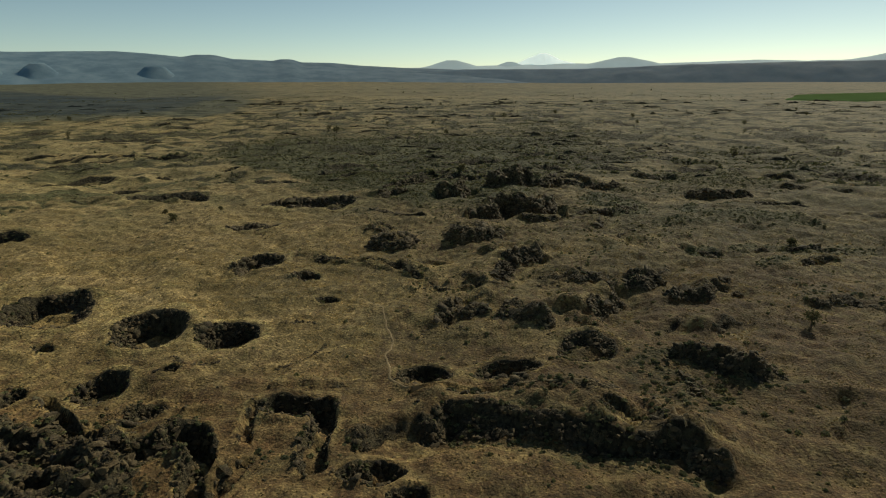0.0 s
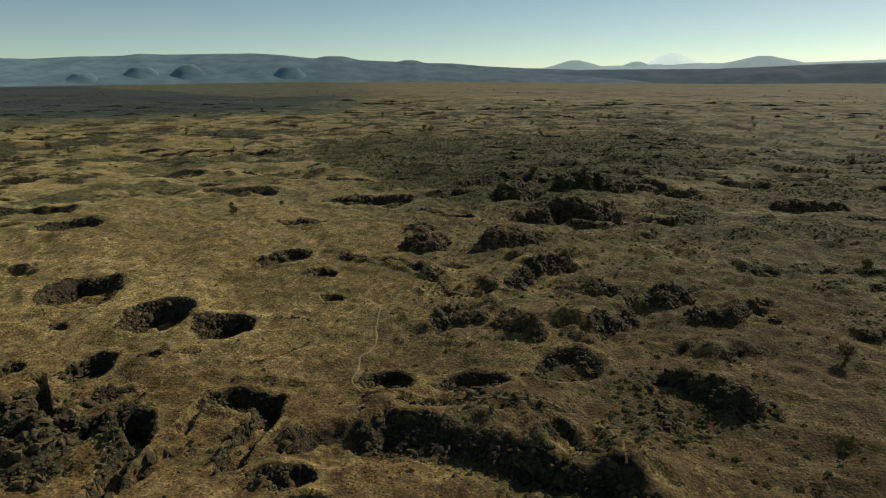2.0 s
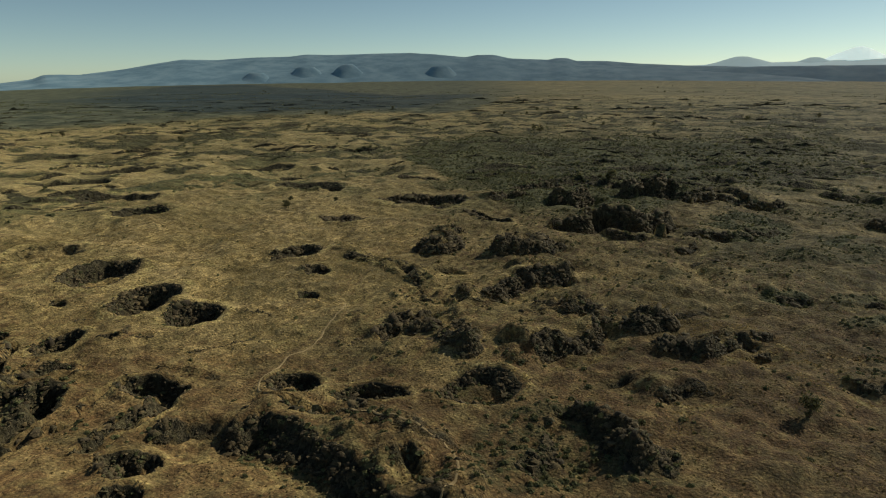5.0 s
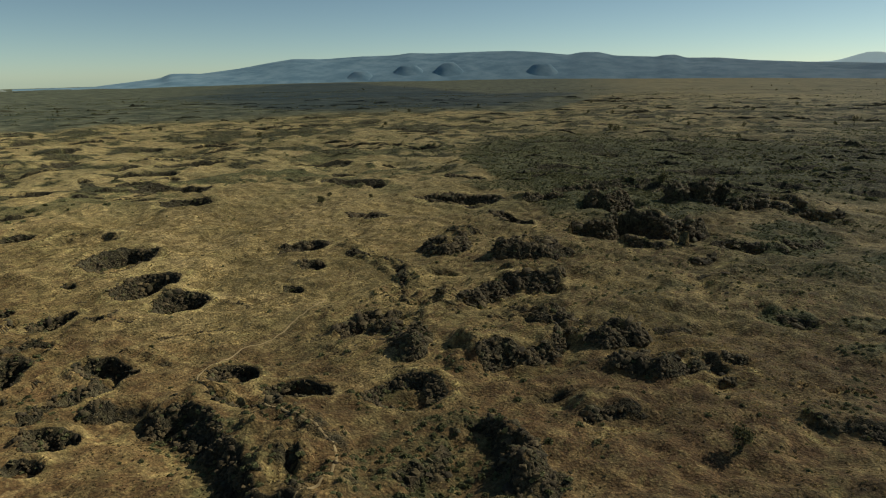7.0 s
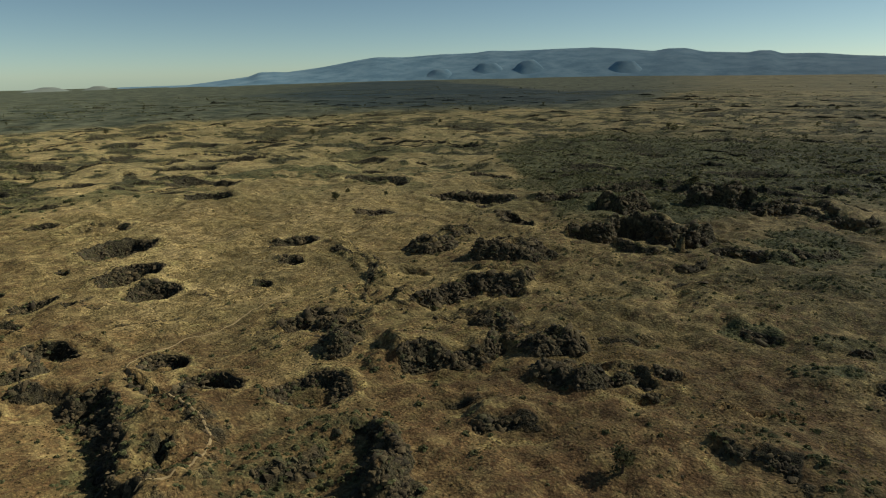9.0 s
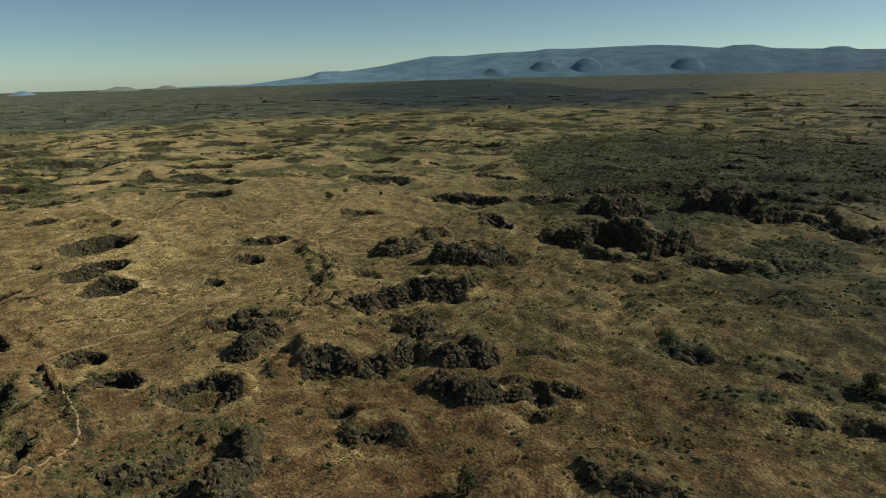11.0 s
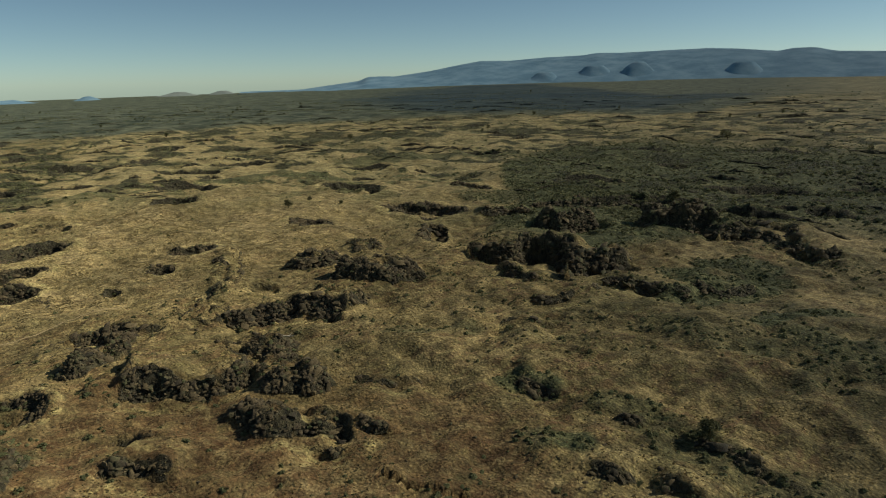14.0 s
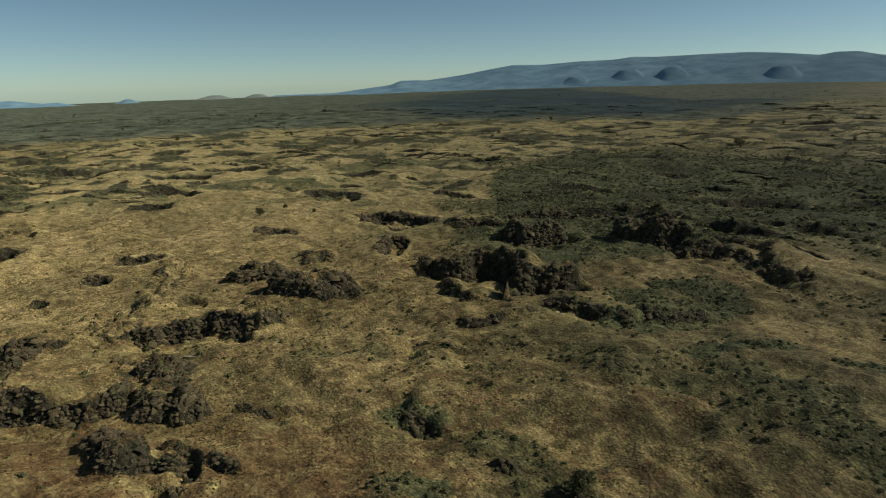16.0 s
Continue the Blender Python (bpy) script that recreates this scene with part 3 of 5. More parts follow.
trench([(19.6, 71.2), (21.6, 69.4), (23.4, 67.6)], 0.7, 0.9, 1.0)  # narrow cleft
pit(-7.0, 59.8, 2.5, 3.1, 32, 1.8, 1.0)
pit(-3.4, 54.7, 2.4, 1.9, 32, 1.6, 1.0)
trench([(-23.7, 52.7), (-22.8, 56.6), (-21.6, 61.2)], 0.9, 1.0, 1.0)  # narrow cleft
trench([(-3.8, 76.6), (3.9, 76.4), (8.6, 76.6)], 0.9, 1.0, 1.0)  # ledge
pit(-29.2, 65.1, 2.4, 3.1, 16, 1.6, 1.0)
pit(-33.5, 62.7, 3.4, 2.2, 16, 1.0, 0.8)
thicket([(27.7, 78.0), (30.1, 82.1), (35.3, 76.8)], 3, 0.9)
thicket([(18.7, 84.0), (19.6, 89.8)], 3, 0.5)
thicket([(9.6, 70.7), (17.0, 67.6)], 2.5, 0.8)
thicket([(1.1, 69.5), (10.9, 66.5), (19.6, 62.4), (27.1, 57.8)], 2.6, 0.8)
thicket([(32.6, 83.7), (39.1, 78.5), (46.2, 77.6)], 2.4, 0.8)
thicket([(-42.1, 236.9), (-34.6, 259.1), (-7.8, 253.5), (15.8, 239.6)], 12, 0.8)
thicket([(-156.8, 260.7), (-149.7, 297.9), (-136.7, 326.1)], 14, 0.9)
thicket([(28.2, 83.7), (31.9, 79.3), (34.0, 74.0)], 2.5, 1.0)
thicket([(-19.0, 62.6), (-14.2, 63.7), (-12.0, 66.0)], 3, 0.5)
thicket([(59.0, 142.4), (62.3, 144.4)], 2.5, 1.0)
thicket([(70.8, 133.0), (73.9, 135.2)], 2, 1.0)
thicket([(70.2, 146.4), (74.0, 148.0)], 2.5, 0.7)
thicket([(71.3, 114.0), (70.1, 123.9)], 4, 0.5)
thicket([(35.3, 139.2), (41.5, 148.8)], 3, 0.5)

TRAIL = [(-13.5, 112.5), (-10.9, 107.2), (-9.5, 100.0), (-7.9, 94.0), (-8.5, 88.7), (-7.7, 84.8), (-7.0, 80.5), (-4.0, 77.4), (3.9, 76.4), (9.8, 76.4), (16.5, 75.7), (22.6, 74.5), (26.7, 69.9), (27.0, 64.0)]
w, d, box, length = along(TRAIL, 3)
TRODDEN = np.zeros_like(H)
TRODDEN[w] = smooth(1.3, 0.7, d)

def sample_free(x, y):
    w = window(x - 7, x + 7, y - 7, y + 7)
    return ROCK[w].size > 0 and ROCK[w].max() < 0.4


# hummocks and hollows further out
rng = np.random.RandomState(11)
for k in range(280):
    az, dist = rng.uniform(-36, 80), 230 + 1100 * rng.rand() ** 1.6
    x, y = CX - dist * math.sin(radians(az)), CY + dist * math.cos(radians(az))
    if y < 255 and -130 < x < 125:
        continue
    size = rng.uniform(3, 8.5) * (0.8 + dist / 800)
    pit(x, y, size * 1.4, size * 0.8, az + rng.uniform(-20, 20), rng.uniform(1.6, 3.6), 0.9, "far")

# low ledges over the east
for k in range(50):
    x, y = rng.uniform(58, 230), rng.uniform(125, 340)
    if sample_free(x, y) and not (x < 108 and y < 238 and k % 4):
        n, turn = rng.uniform(3, 9), rng.uniform(-0.5, 0.6)
        c, q = math.cos(turn), math.sin(turn)
        scarp([(x - n * c, y - n * q), (x + rng.uniform(-1, 1), y + rng.uniform(-1, 1)), (x + n * c, y + n * q)], rng.uniform(0.6, 1.5), 2.0, 5, 0.0, 0.9)
        if k % 2:
            thicket([(x - n * c, y - n * q + 1), (x + n * c, y + n * q + 1)], rng.uniform(1.5, 4), 0.7)

# cracks and knee-high ledges of the near lava crust
for k in range(95):
    x, y = rng.uniform(-62, 75), 60 + 62 * rng.rand() ** 1.3
    if not sample_free(x, y):
        continue
    n, turn = rng.uniform(1.2, 4.5), rng.uniform(-0.7, 0.9)
    c, q = math.cos(turn), math.sin(turn)
    line = [(x - n * c, y - n * q), (x + rng.uniform(-0.8, 0.8), y + rng.uniform(-0.8, 0.8)), (x + n * c, y + n * q)]
    if k % 3:
        scarp(line, rng.uniform(0.3, 0.7), rng.uniform(0.8, 1.4), 3, 0.0, 0.55)
    else:
        trench(line, rng.uniform(0.4, 0.7), rng.uniform(0.5, 0.9), 0.6)

# what grows where: straw-gold west, brushy green north, brown east
GOLD = smooth(30, -45, X + 0.35 * (Y - 120) + 40 * fbm(X, Y, 60, 3, 0.15)) * smooth(800, 700, RANGE + 160 * fbm(X, Y, 150, 3, 0.2))
GOLD = np.maximum(GOLD, smooth(0.5, 0.72, HUMP + 0.9 * fbm(X, Y, 120, 4, 0.35)) * smooth(230, 330, RANGE) * np.where(RANGE < 750, 1, smooth(60, 20, AZ)))
GOLD = np.maximum(GOLD, 0.6 * smooth(0.0, 0.2, fbm(X, Y, 16, 4, 0.45)) * (RANGE < 400))
GOLD = GOLD * (0.25 + 0.75 * smooth(72, 100, Y + 0.25 * np.minimum(X + 20, 0) + 22 * fbm(X, Y, 14, 3, 0.62)))
GOLD = np.maximum(GOLD, 0.55 * np.exp(-((X - 36) / 16) ** 2 - ((Y - 145) / 14) ** 2))
GOLD = np.maximum(GOLD, 0.75 * np.exp(-((X + 18) / 3.2) ** 2 - ((Y - 62.5) / 6) ** 2) + 0.65 * np.exp(-((X + 29) / 2.6) ** 2 - ((Y - 57.5) / 5) ** 2))     # grassy tongues in the near west
SAGEZ = smooth(520, 700, RANGE + 120 * fbm(X, Y, 150, 3, 0.2)) * smooth(34, 52, AZ) * 0.95
GREEN = smooth(-15, -7, X + 0.87 * (Y - 205) + 12 * fbm(X, Y, 14, 3, 0.5) + 26 * fbm(X, Y, 50, 2, 0.14))
GREEN = GREEN * smooth(500, 400, Y + 60 * fbm(X, Y, 70, 3, 0.8)) * smooth(150, 60, X + 40 * fbm(X, Y, 40, 3, 0.25)) * smooth(-150, -105, X + 60 * fbm(X, Y, 45, 3, 0.62))
GREEN = GREEN * smooth(-12, 14, Y - 196 - 2.8 * np.maximum(0, X - 24) + 22 * fbm(X, Y, 18, 3, 0.4))
SAGEZ = np.maximum(SAGEZ, GREEN)
EAST = smooth(0.0, 0.09, fbm(X, Y, 24, 4, 0.29)) * smooth(14, 2, AZ + 8 * fbm(X, Y, 60, 2, 0.4)) * smooth(165, 235, RANGE) * smooth(900, 600, RANGE)
EAST = EAST * (1 - smooth(-9, -13, AZ + 5 * fbm(X, Y, 80, 3, 0.2)) * smooth(330, 400, RANGE))
SAGEZ = np.maximum(SAGEZ, 0.7 * EAST)
PALE = smooth(-0.02, -0.1, fbm(X, Y, 24, 4, 0.29)) * smooth(14, 2, AZ) * smooth(130, 200, RANGE) * smooth(800, 600, RANGE)
GOLD = np.maximum(GOLD, 0.8 * PALE)
SAGEZ = np.maximum(SAGEZ, 0.4 * smooth(0.06, 0.2, fbm(X, Y, 30, 4, 0.65)) * smooth(120, 200, Y))
SAGEZ = np.maximum(SAGEZ, 0.6 * smooth(0.62, 0.4, HUMP + 0.8 * fbm(X, Y, 12, 3, 0.85)) * smooth(240, 340, RANGE))
NEARFLOW = np.interp(AZ, [20, 22, 24, 26, 29, 33, 41, 46, 50, 55], [1350, 1200, 1080, 960, 830, 790, 750, 800, 900, 1100])
FARFLOW = np.interp(AZ, [22, 29, 33, 37, 41, 46, 50, 55], [1440, 1420, 1800, 2300, 3400, 3400, 2800, 2000])
FLOW = smooth(-50, 60, RANGE - NEARFLOW + 150 * fbm(X, Y, 160, 5, 0.3)) * smooth(20.5, 22.5, AZ) * smooth(58, 47, AZ + 10 * fbm(X, Y, 400, 3, 0.2)) * smooth(150, -250, RANGE - FARFLOW + 600 * fbm(X, Y, 300, 4, 0.42))
FLOW *= 0.75 + 0.25 * smooth(-0.14, 0.08, fbm(X * 0.7 + Y * 0.7, 2.2 * (Y - X), 420, 4, 0.77))
STEPPE = smooth(-25, 60, RANGE - np.interp(AZ, [18, 24, 28, 40, 57, 64, 73, 78, 90], [1300, 760, 680, 665, 650, 620, 575, 560, 545]) + 130 * fbm(X, Y, 110, 4, 0.55)) * 0.92
STEPPE = STEPPE * (0.25 + 0.75 * smooth(14, 24, AZ))
OPEN = smooth(24, 14, AZ) * smooth(600, 900, RANGE) * smooth(-0.2, 0.05, fbm(X, 2.4 * Y, 190, 4, 0.31))     # pale open grassland in the north and east
EAST = EAST * (1 - 0.6 * smooth(0.02, 0.1, fbm(X, Y, 9, 3, 0.52)))
DARK = np.maximum(smooth(0.05, 0.11, fbm(X, Y, 20, 4, 0.12)), smooth(0.1, 0.16, fbm(X, Y, 8, 3, 0.92))) * smooth(190, 260, RANGE) * (RANGE < 1100)
ROCK, SAGEZ = np.maximum(ROCK, 0.5 * DARK), np.maximum(SAGEZ, DARK)
GOLD = np.maximum(GOLD, 0.85 * RIM * smooth(-0.2, 0.1, fbm(X, Y, 5, 3, 0.37)) * (Y > 62))
MEADOW = smooth(-4, -8, AZ + 5 * fbm(X, Y, 80, 3, 0.2)) * smooth(350, 420, RANGE + 60 * fbm(X, Y, 60, 3, 0.7)) * smooth(720, 620, RANGE)
SLOPE = np.hypot((np.roll(H, -3, 1) - np.roll(H, 3, 1)) / (6 * DX[None, :]), (np.roll(H, -3, 0) - np.roll(H, 3, 0)) / (6 * DY[:, None]))
ROCK = np.maximum(ROCK, 0.85 * smooth(0.75, 1.15, SLOPE) * (CELL < 1.2) * (0.9 + 0.8 * fbm(X, Y, 3, 2, 0.15)))
ROCK = ROCK * (1 - 0.45 * smooth(0.6, 0.2, SLOPE + 0.8 * fbm(X, Y, 2.4, 2, 0.33)) * (CELL < 1.0))     # grass and soil lie on the flat tops and floors
SOIL = smooth(1.0, 0.4, np.hypot((X - 54) / 40, (Y - 104) / 37) + 0.9 * fbm(X, Y, 14, 4, 0.81))
SOIL = np.maximum(SOIL, 0.85 * smooth(104, 76, Y + 30 * fbm(X, Y, 12, 4, 0.81) - 0.2 * X))
GOLD = GOLD * (1 - 0.9 * np.maximum(GREEN, THICK))
SAGEZ = np.maximum(SAGEZ, THICK)


def height(x, y):
    """The ground sheet's height at a place."""
    i = np.clip(np.searchsorted(XS, x) - 1, 0, len(XS) - 2)
    j = np.clip(np.searchsorted(YS, y) - 1, 0, len(YS) - 2)
    u, v = (x - XS[i]) / (XS[i + 1] - XS[i]), (y - YS[j]) / (YS[j + 1] - YS[j])
    return (H[j, i] * (1 - u) + H[j, i + 1] * u) * (1 - v) + (H[j + 1, i] * (1 - u) + H[j + 1, i + 1] * u) * v


def sample(field, x, y):
    i = np.clip(np.searchsorted(XS, x), 0, len(XS) - 1)
    j = np.clip(np.searchsorted(YS, y), 0, len(YS) - 1)
    return field[j, i]


def grid_mesh(name, xx, yy, zz, flip=False):
    ny, nx = xx.shape
    mesh = bpy.data.meshes.new(name)
    mesh.vertices.add(nx * ny)
    mesh.vertices.foreach_set("co", np.stack([xx, yy, zz], -1).astype(np.float32).ravel())
    a = (np.arange(ny - 1)[:, None] * nx + np.arange(nx - 1)[None, :]).ravel()
    quads = np.stack([a, a + 1, a + nx + 1, a + nx], -1)
    if flip:
        quads = quads[:, ::-1]
    fill_faces(mesh, quads)
    return mesh


def fill_faces(mesh, faces):
    count, sides = faces.shape
    mesh.loops.add(count * sides)
    mesh.loops.foreach_set("vertex_index", faces.astype(np.int32).ravel())
    mesh.polygons.add(count)
    mesh.polygons.foreach_set("loop_start", np.arange(0, count * sides, sides, dtype=np.int32))
    mesh.update(calc_edges=True)


mesh = grid_mesh("ground", X, Y, H)
zone = mesh.attributes.new("zone", "FLOAT_COLOR", "POINT")
zone.data.foreach_set("color", np.stack([ROCK, GOLD, SAGEZ, SOIL], -1).astype(np.float32).ravel())
beyond = mesh.attributes.new("beyond", "FLOAT_COLOR", "POINT")
beyond.data.foreach_set("color", np.stack([STEPPE, FLOW, np.maximum(np.maximum(0.8 * OPEN, 0.6 * MEADOW), 0.6 * np.maximum(GOLD, 0.75 * smooth(0.0, 0.12, fbm(X, Y, 16, 4, 0.73)) * smooth(280, 380, RANGE)) * (1 - 0.9 * np.maximum(np.maximum(GREEN, EAST), DARK))) * (1 - smooth(0.2, 0.5, ROCK)) * smooth(190, 300, RANGE), RIM * smooth(-0.25, 0.1, fbm(X, Y, 6, 3, 0.37)) * (0.45 + 0.55 * GOLD)], -1).astype(np.float32).ravel())
mesh.shade_smooth()
mesh.materials.append(GROUND)
ground = tagged(new("ground", mesh), "dry brown and straw-gold lava plain pocked with collapse pits", "ground", kind="structure")


# ---- mountains ----
def mountain(name, label, az0, az1, dist, depth, base, profile, mat, rough=0.05, steps=220):
    """A range of hills that rises over the plain: profile is (azimuth, crest height) from one end to the other."""
    az = np.linspace(az0, az1, steps)
    profile = sorted(profile)
    crest = np.interp(az, [p[0] for p in profile], [p[1] for p in profile])
    k = 1
    crest = np.convolve(np.pad(crest, k, mode="edge"), np.ones(2 * k + 1) / (2 * k + 1), "valid")
    back = np.linspace(-1, 0.55, 26)
    A, B = np.meshgrid(az, back)
    shape = 1 - np.abs(B) ** 1.25 * np.where(B > 0, 1.6, 1)
    d = dist + depth * B
    xx, yy = CX - d * np.sin(np.radians(A)), CY + d * np.cos(np.radians(A))
    zz = base + (crest[None, :] - base) * shape
    gully = fbm(xx, yy, depth * 0.45, 4, 0.33) * smooth(-1.0, -0.6, B) * smooth(0.0, -0.2, B) + 0.16 * fbm(xx, yy, depth * 0.25, 3, 0.9) * smooth(-0.4, 0, B)
    zz = zz + (crest[None, :] - base) * rough * 4 * gully
    m = grid_mesh(name, xx, yy, zz, True)
    m.materials.append(mat)
    m.shade_smooth()
    return tagged(new(name, m), label, "mountain", kind="structure")


def up(el, dist):
    return 40 + dist * math.tan(radians(el))


def cone(name, label, az, el, half, dist, base, mat, dent=0.1, lip=0.16, sweep=1.35, squash=1.0):
    """A single volcanic cone with a slightly hollow top."""
    x, y = CX - dist * math.sin(radians(az)), CY + dist * math.cos(radians(az))
    radius, top = dist * math.radians(half), up(el, dist)
    rr, aa = np.meshgrid(np.concatenate([np.linspace(0, 0.2, 4), np.linspace(0.25, 1, 12)]), np.linspace(0, 2 * np.pi, 49))
    zz = np.where(rr < lip, 1 - dent * (1 - rr / lip), np.clip(1 - (rr - lip) / (1 - lip), 0, 1) ** sweep)
    zz = base + (top - base) * zz
    u, v = radius * rr * np.cos(aa), radius * squash * rr * np.sin(aa)
    c, q = math.cos(radians(az)), math.sin(radians(az))
    xx, yy = x + u * c - v * q, y + u * q + v * c
    zz = zz + (top - base) * 0.25 * fbm(xx, yy, radius * 0.5, 3, 0.7) * smooth(0.05, 0.4, rr) * smooth(1, 0.7, rr)
    m = grid_mesh(name, xx, yy, zz, False)
    m.materials.append(mat)
    m.shade_smooth()
    return tagged(new(name, m), label, "mountain", kind="structure")


D = 4700
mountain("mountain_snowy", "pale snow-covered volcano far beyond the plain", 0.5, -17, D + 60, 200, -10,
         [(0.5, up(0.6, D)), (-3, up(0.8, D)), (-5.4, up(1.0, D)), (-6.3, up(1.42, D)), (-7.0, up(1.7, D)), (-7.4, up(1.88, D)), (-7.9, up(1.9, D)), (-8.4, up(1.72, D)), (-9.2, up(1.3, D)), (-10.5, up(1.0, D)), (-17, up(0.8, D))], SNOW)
cone("mountain_cone", "distant volcanic cone on the skyline, blue with haze", 0.15, 1.3, 6.5, D - 30, 30, FAR, 0.0, 0.06, 1.1, 0.25)
cone("mountain_cone", "distant volcanic cone on the skyline, blue with haze", -4.9, 1.16, 4.5, D - 30, 30, FAR, 0.0, 0.06, 1.1, 0.25)
cone("mountain_cone", "distant volcanic cone on the skyline, blue with haze", -14.4, 1.5, 7.5, D - 30, 30, FAR, 0.0, 0.06, 1.1, 0.25)
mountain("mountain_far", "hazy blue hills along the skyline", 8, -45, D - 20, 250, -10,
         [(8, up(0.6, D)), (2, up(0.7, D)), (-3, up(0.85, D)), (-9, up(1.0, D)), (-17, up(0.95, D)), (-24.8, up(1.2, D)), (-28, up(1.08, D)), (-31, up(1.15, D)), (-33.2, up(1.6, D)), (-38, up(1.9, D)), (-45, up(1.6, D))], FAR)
mountain("mountain_shield", "broad forested shield volcano behind the plain, blue with haze", 66, -12, D - 60, 900, -25,
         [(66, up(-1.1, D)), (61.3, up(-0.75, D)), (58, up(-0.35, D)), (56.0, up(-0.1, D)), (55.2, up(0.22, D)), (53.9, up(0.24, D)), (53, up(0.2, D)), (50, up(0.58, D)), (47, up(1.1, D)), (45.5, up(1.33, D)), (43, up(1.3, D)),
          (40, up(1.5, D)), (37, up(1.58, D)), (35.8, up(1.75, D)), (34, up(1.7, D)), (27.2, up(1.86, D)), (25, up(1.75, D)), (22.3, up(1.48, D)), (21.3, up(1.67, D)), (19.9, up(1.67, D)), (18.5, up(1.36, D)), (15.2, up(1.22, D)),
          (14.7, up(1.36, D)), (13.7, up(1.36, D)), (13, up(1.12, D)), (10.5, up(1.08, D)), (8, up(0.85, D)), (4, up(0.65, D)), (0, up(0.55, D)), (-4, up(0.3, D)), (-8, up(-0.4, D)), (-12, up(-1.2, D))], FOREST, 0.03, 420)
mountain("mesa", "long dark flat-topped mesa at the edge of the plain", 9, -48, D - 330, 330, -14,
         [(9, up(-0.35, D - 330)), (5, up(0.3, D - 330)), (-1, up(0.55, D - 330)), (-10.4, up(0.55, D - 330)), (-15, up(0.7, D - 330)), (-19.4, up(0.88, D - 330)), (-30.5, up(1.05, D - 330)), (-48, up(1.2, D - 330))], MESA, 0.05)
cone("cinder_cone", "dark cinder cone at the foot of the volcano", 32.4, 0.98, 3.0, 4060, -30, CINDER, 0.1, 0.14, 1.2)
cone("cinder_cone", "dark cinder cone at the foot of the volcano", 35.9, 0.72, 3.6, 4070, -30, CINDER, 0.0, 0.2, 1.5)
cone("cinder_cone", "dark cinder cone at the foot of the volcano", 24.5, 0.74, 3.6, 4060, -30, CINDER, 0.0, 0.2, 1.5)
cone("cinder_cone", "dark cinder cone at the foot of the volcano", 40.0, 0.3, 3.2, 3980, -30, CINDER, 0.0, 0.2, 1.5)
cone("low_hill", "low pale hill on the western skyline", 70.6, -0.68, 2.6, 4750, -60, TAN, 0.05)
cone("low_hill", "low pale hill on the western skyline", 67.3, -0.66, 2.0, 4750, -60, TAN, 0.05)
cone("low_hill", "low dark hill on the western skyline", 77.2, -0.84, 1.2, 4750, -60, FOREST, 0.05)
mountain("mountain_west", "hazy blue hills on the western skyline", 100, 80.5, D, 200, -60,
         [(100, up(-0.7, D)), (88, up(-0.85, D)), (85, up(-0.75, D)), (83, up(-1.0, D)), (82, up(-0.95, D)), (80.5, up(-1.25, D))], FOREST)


# ---- helpers for things ----
def part(name, bm, material, parent=None, label=""):
    m = bpy.data.meshes.new(name)
    bm.to_mesh(m)
    bm.free()
    m.materials.append(material)
    ob = new(name, m)
    ob.parent = parent
    return tagged(ob, label) if label else ob


def cloud(name, spots, size, turn, template, material, flat=None):
    """One mesh out of many turned and scaled copies of a template (vertices, faces)."""
    verts, faces = template
    n, k = len(spots), len(verts)
    c, s = np.cos(turn)[:, None], np.sin(turn)[:, None]
    v = verts[None, :, :] * size[:, None, :]
    co = np.stack([v[..., 0] * c - v[..., 1] * s, v[..., 0] * s + v[..., 1] * c, v[..., 2]], -1) + spots[:, None, :]
    f = (faces[None, :, :] + (np.arange(n) * k)[:, None, None]).reshape(-1, faces.shape[1])
    m = bpy.data.meshes.new(name)
    m.vertices.add(n * k)
    m.vertices.foreach_set("co", co.astype(np.float32).ravel())
    fill_faces(m, f)
    m.materials.append(material)
    return m


def leaf_ball(seed, count, leaf, low=0.05, core=0.35):
    """Tilted leaf clumps filling an uneven half dome of radius and height about 1."""
    r = np.random.RandomState(seed)
    verts, faces = [], []
    lobes = [(r.uniform(-0.35, 0.35), r.uniform(-0.35, 0.35), r.uniform(0.65, 1.0)) for _ in range(4)]
    for i in range(count):
        lx, ly, lr = lobes[r.randint(4)]
        a, e = r.uniform(0, 2 * np.pi), math.asin(r.uniform(0.0, 1.0))
        q = lr * r.uniform(core, 1.0) * 0.75
        centre = np.array([lx + q * math.cos(a) * math.cos(e), ly + q * math.sin(a) * math.cos(e), low + 1.15 * q * math.sin(e)])
        n = Vector((math.cos(a) * math.cos(e) + r.uniform(-0.6, 0.6), math.sin(a) * math.cos(e) + r.uniform(-0.6, 0.6), math.sin(e) + r.uniform(-0.3, 0.7))).normalized()
        side = n.cross(Vector((r.uniform(-1, 1), r.uniform(-1, 1), r.uniform(-1, 1)))).normalized()
        upw = n.cross(side)
        w, h = leaf * r.uniform(0.6, 1.2), leaf * r.uniform(0.6, 1.3)
        b = len(verts)
        for p, q2 in ((-0.5, -0.6), (0.6, -0.4), (0.35, 0.6), (-0.4, 0.5)):
            verts.append(centre + np.array(side) * w * p + np.array(upw) * h * q2)
        faces.append((b, b + 1, b + 2, b + 3))
    v = np.array(verts)
    v[:, 2] = np.maximum(v[:, 2], -0.03)
    return v, np.array(faces)


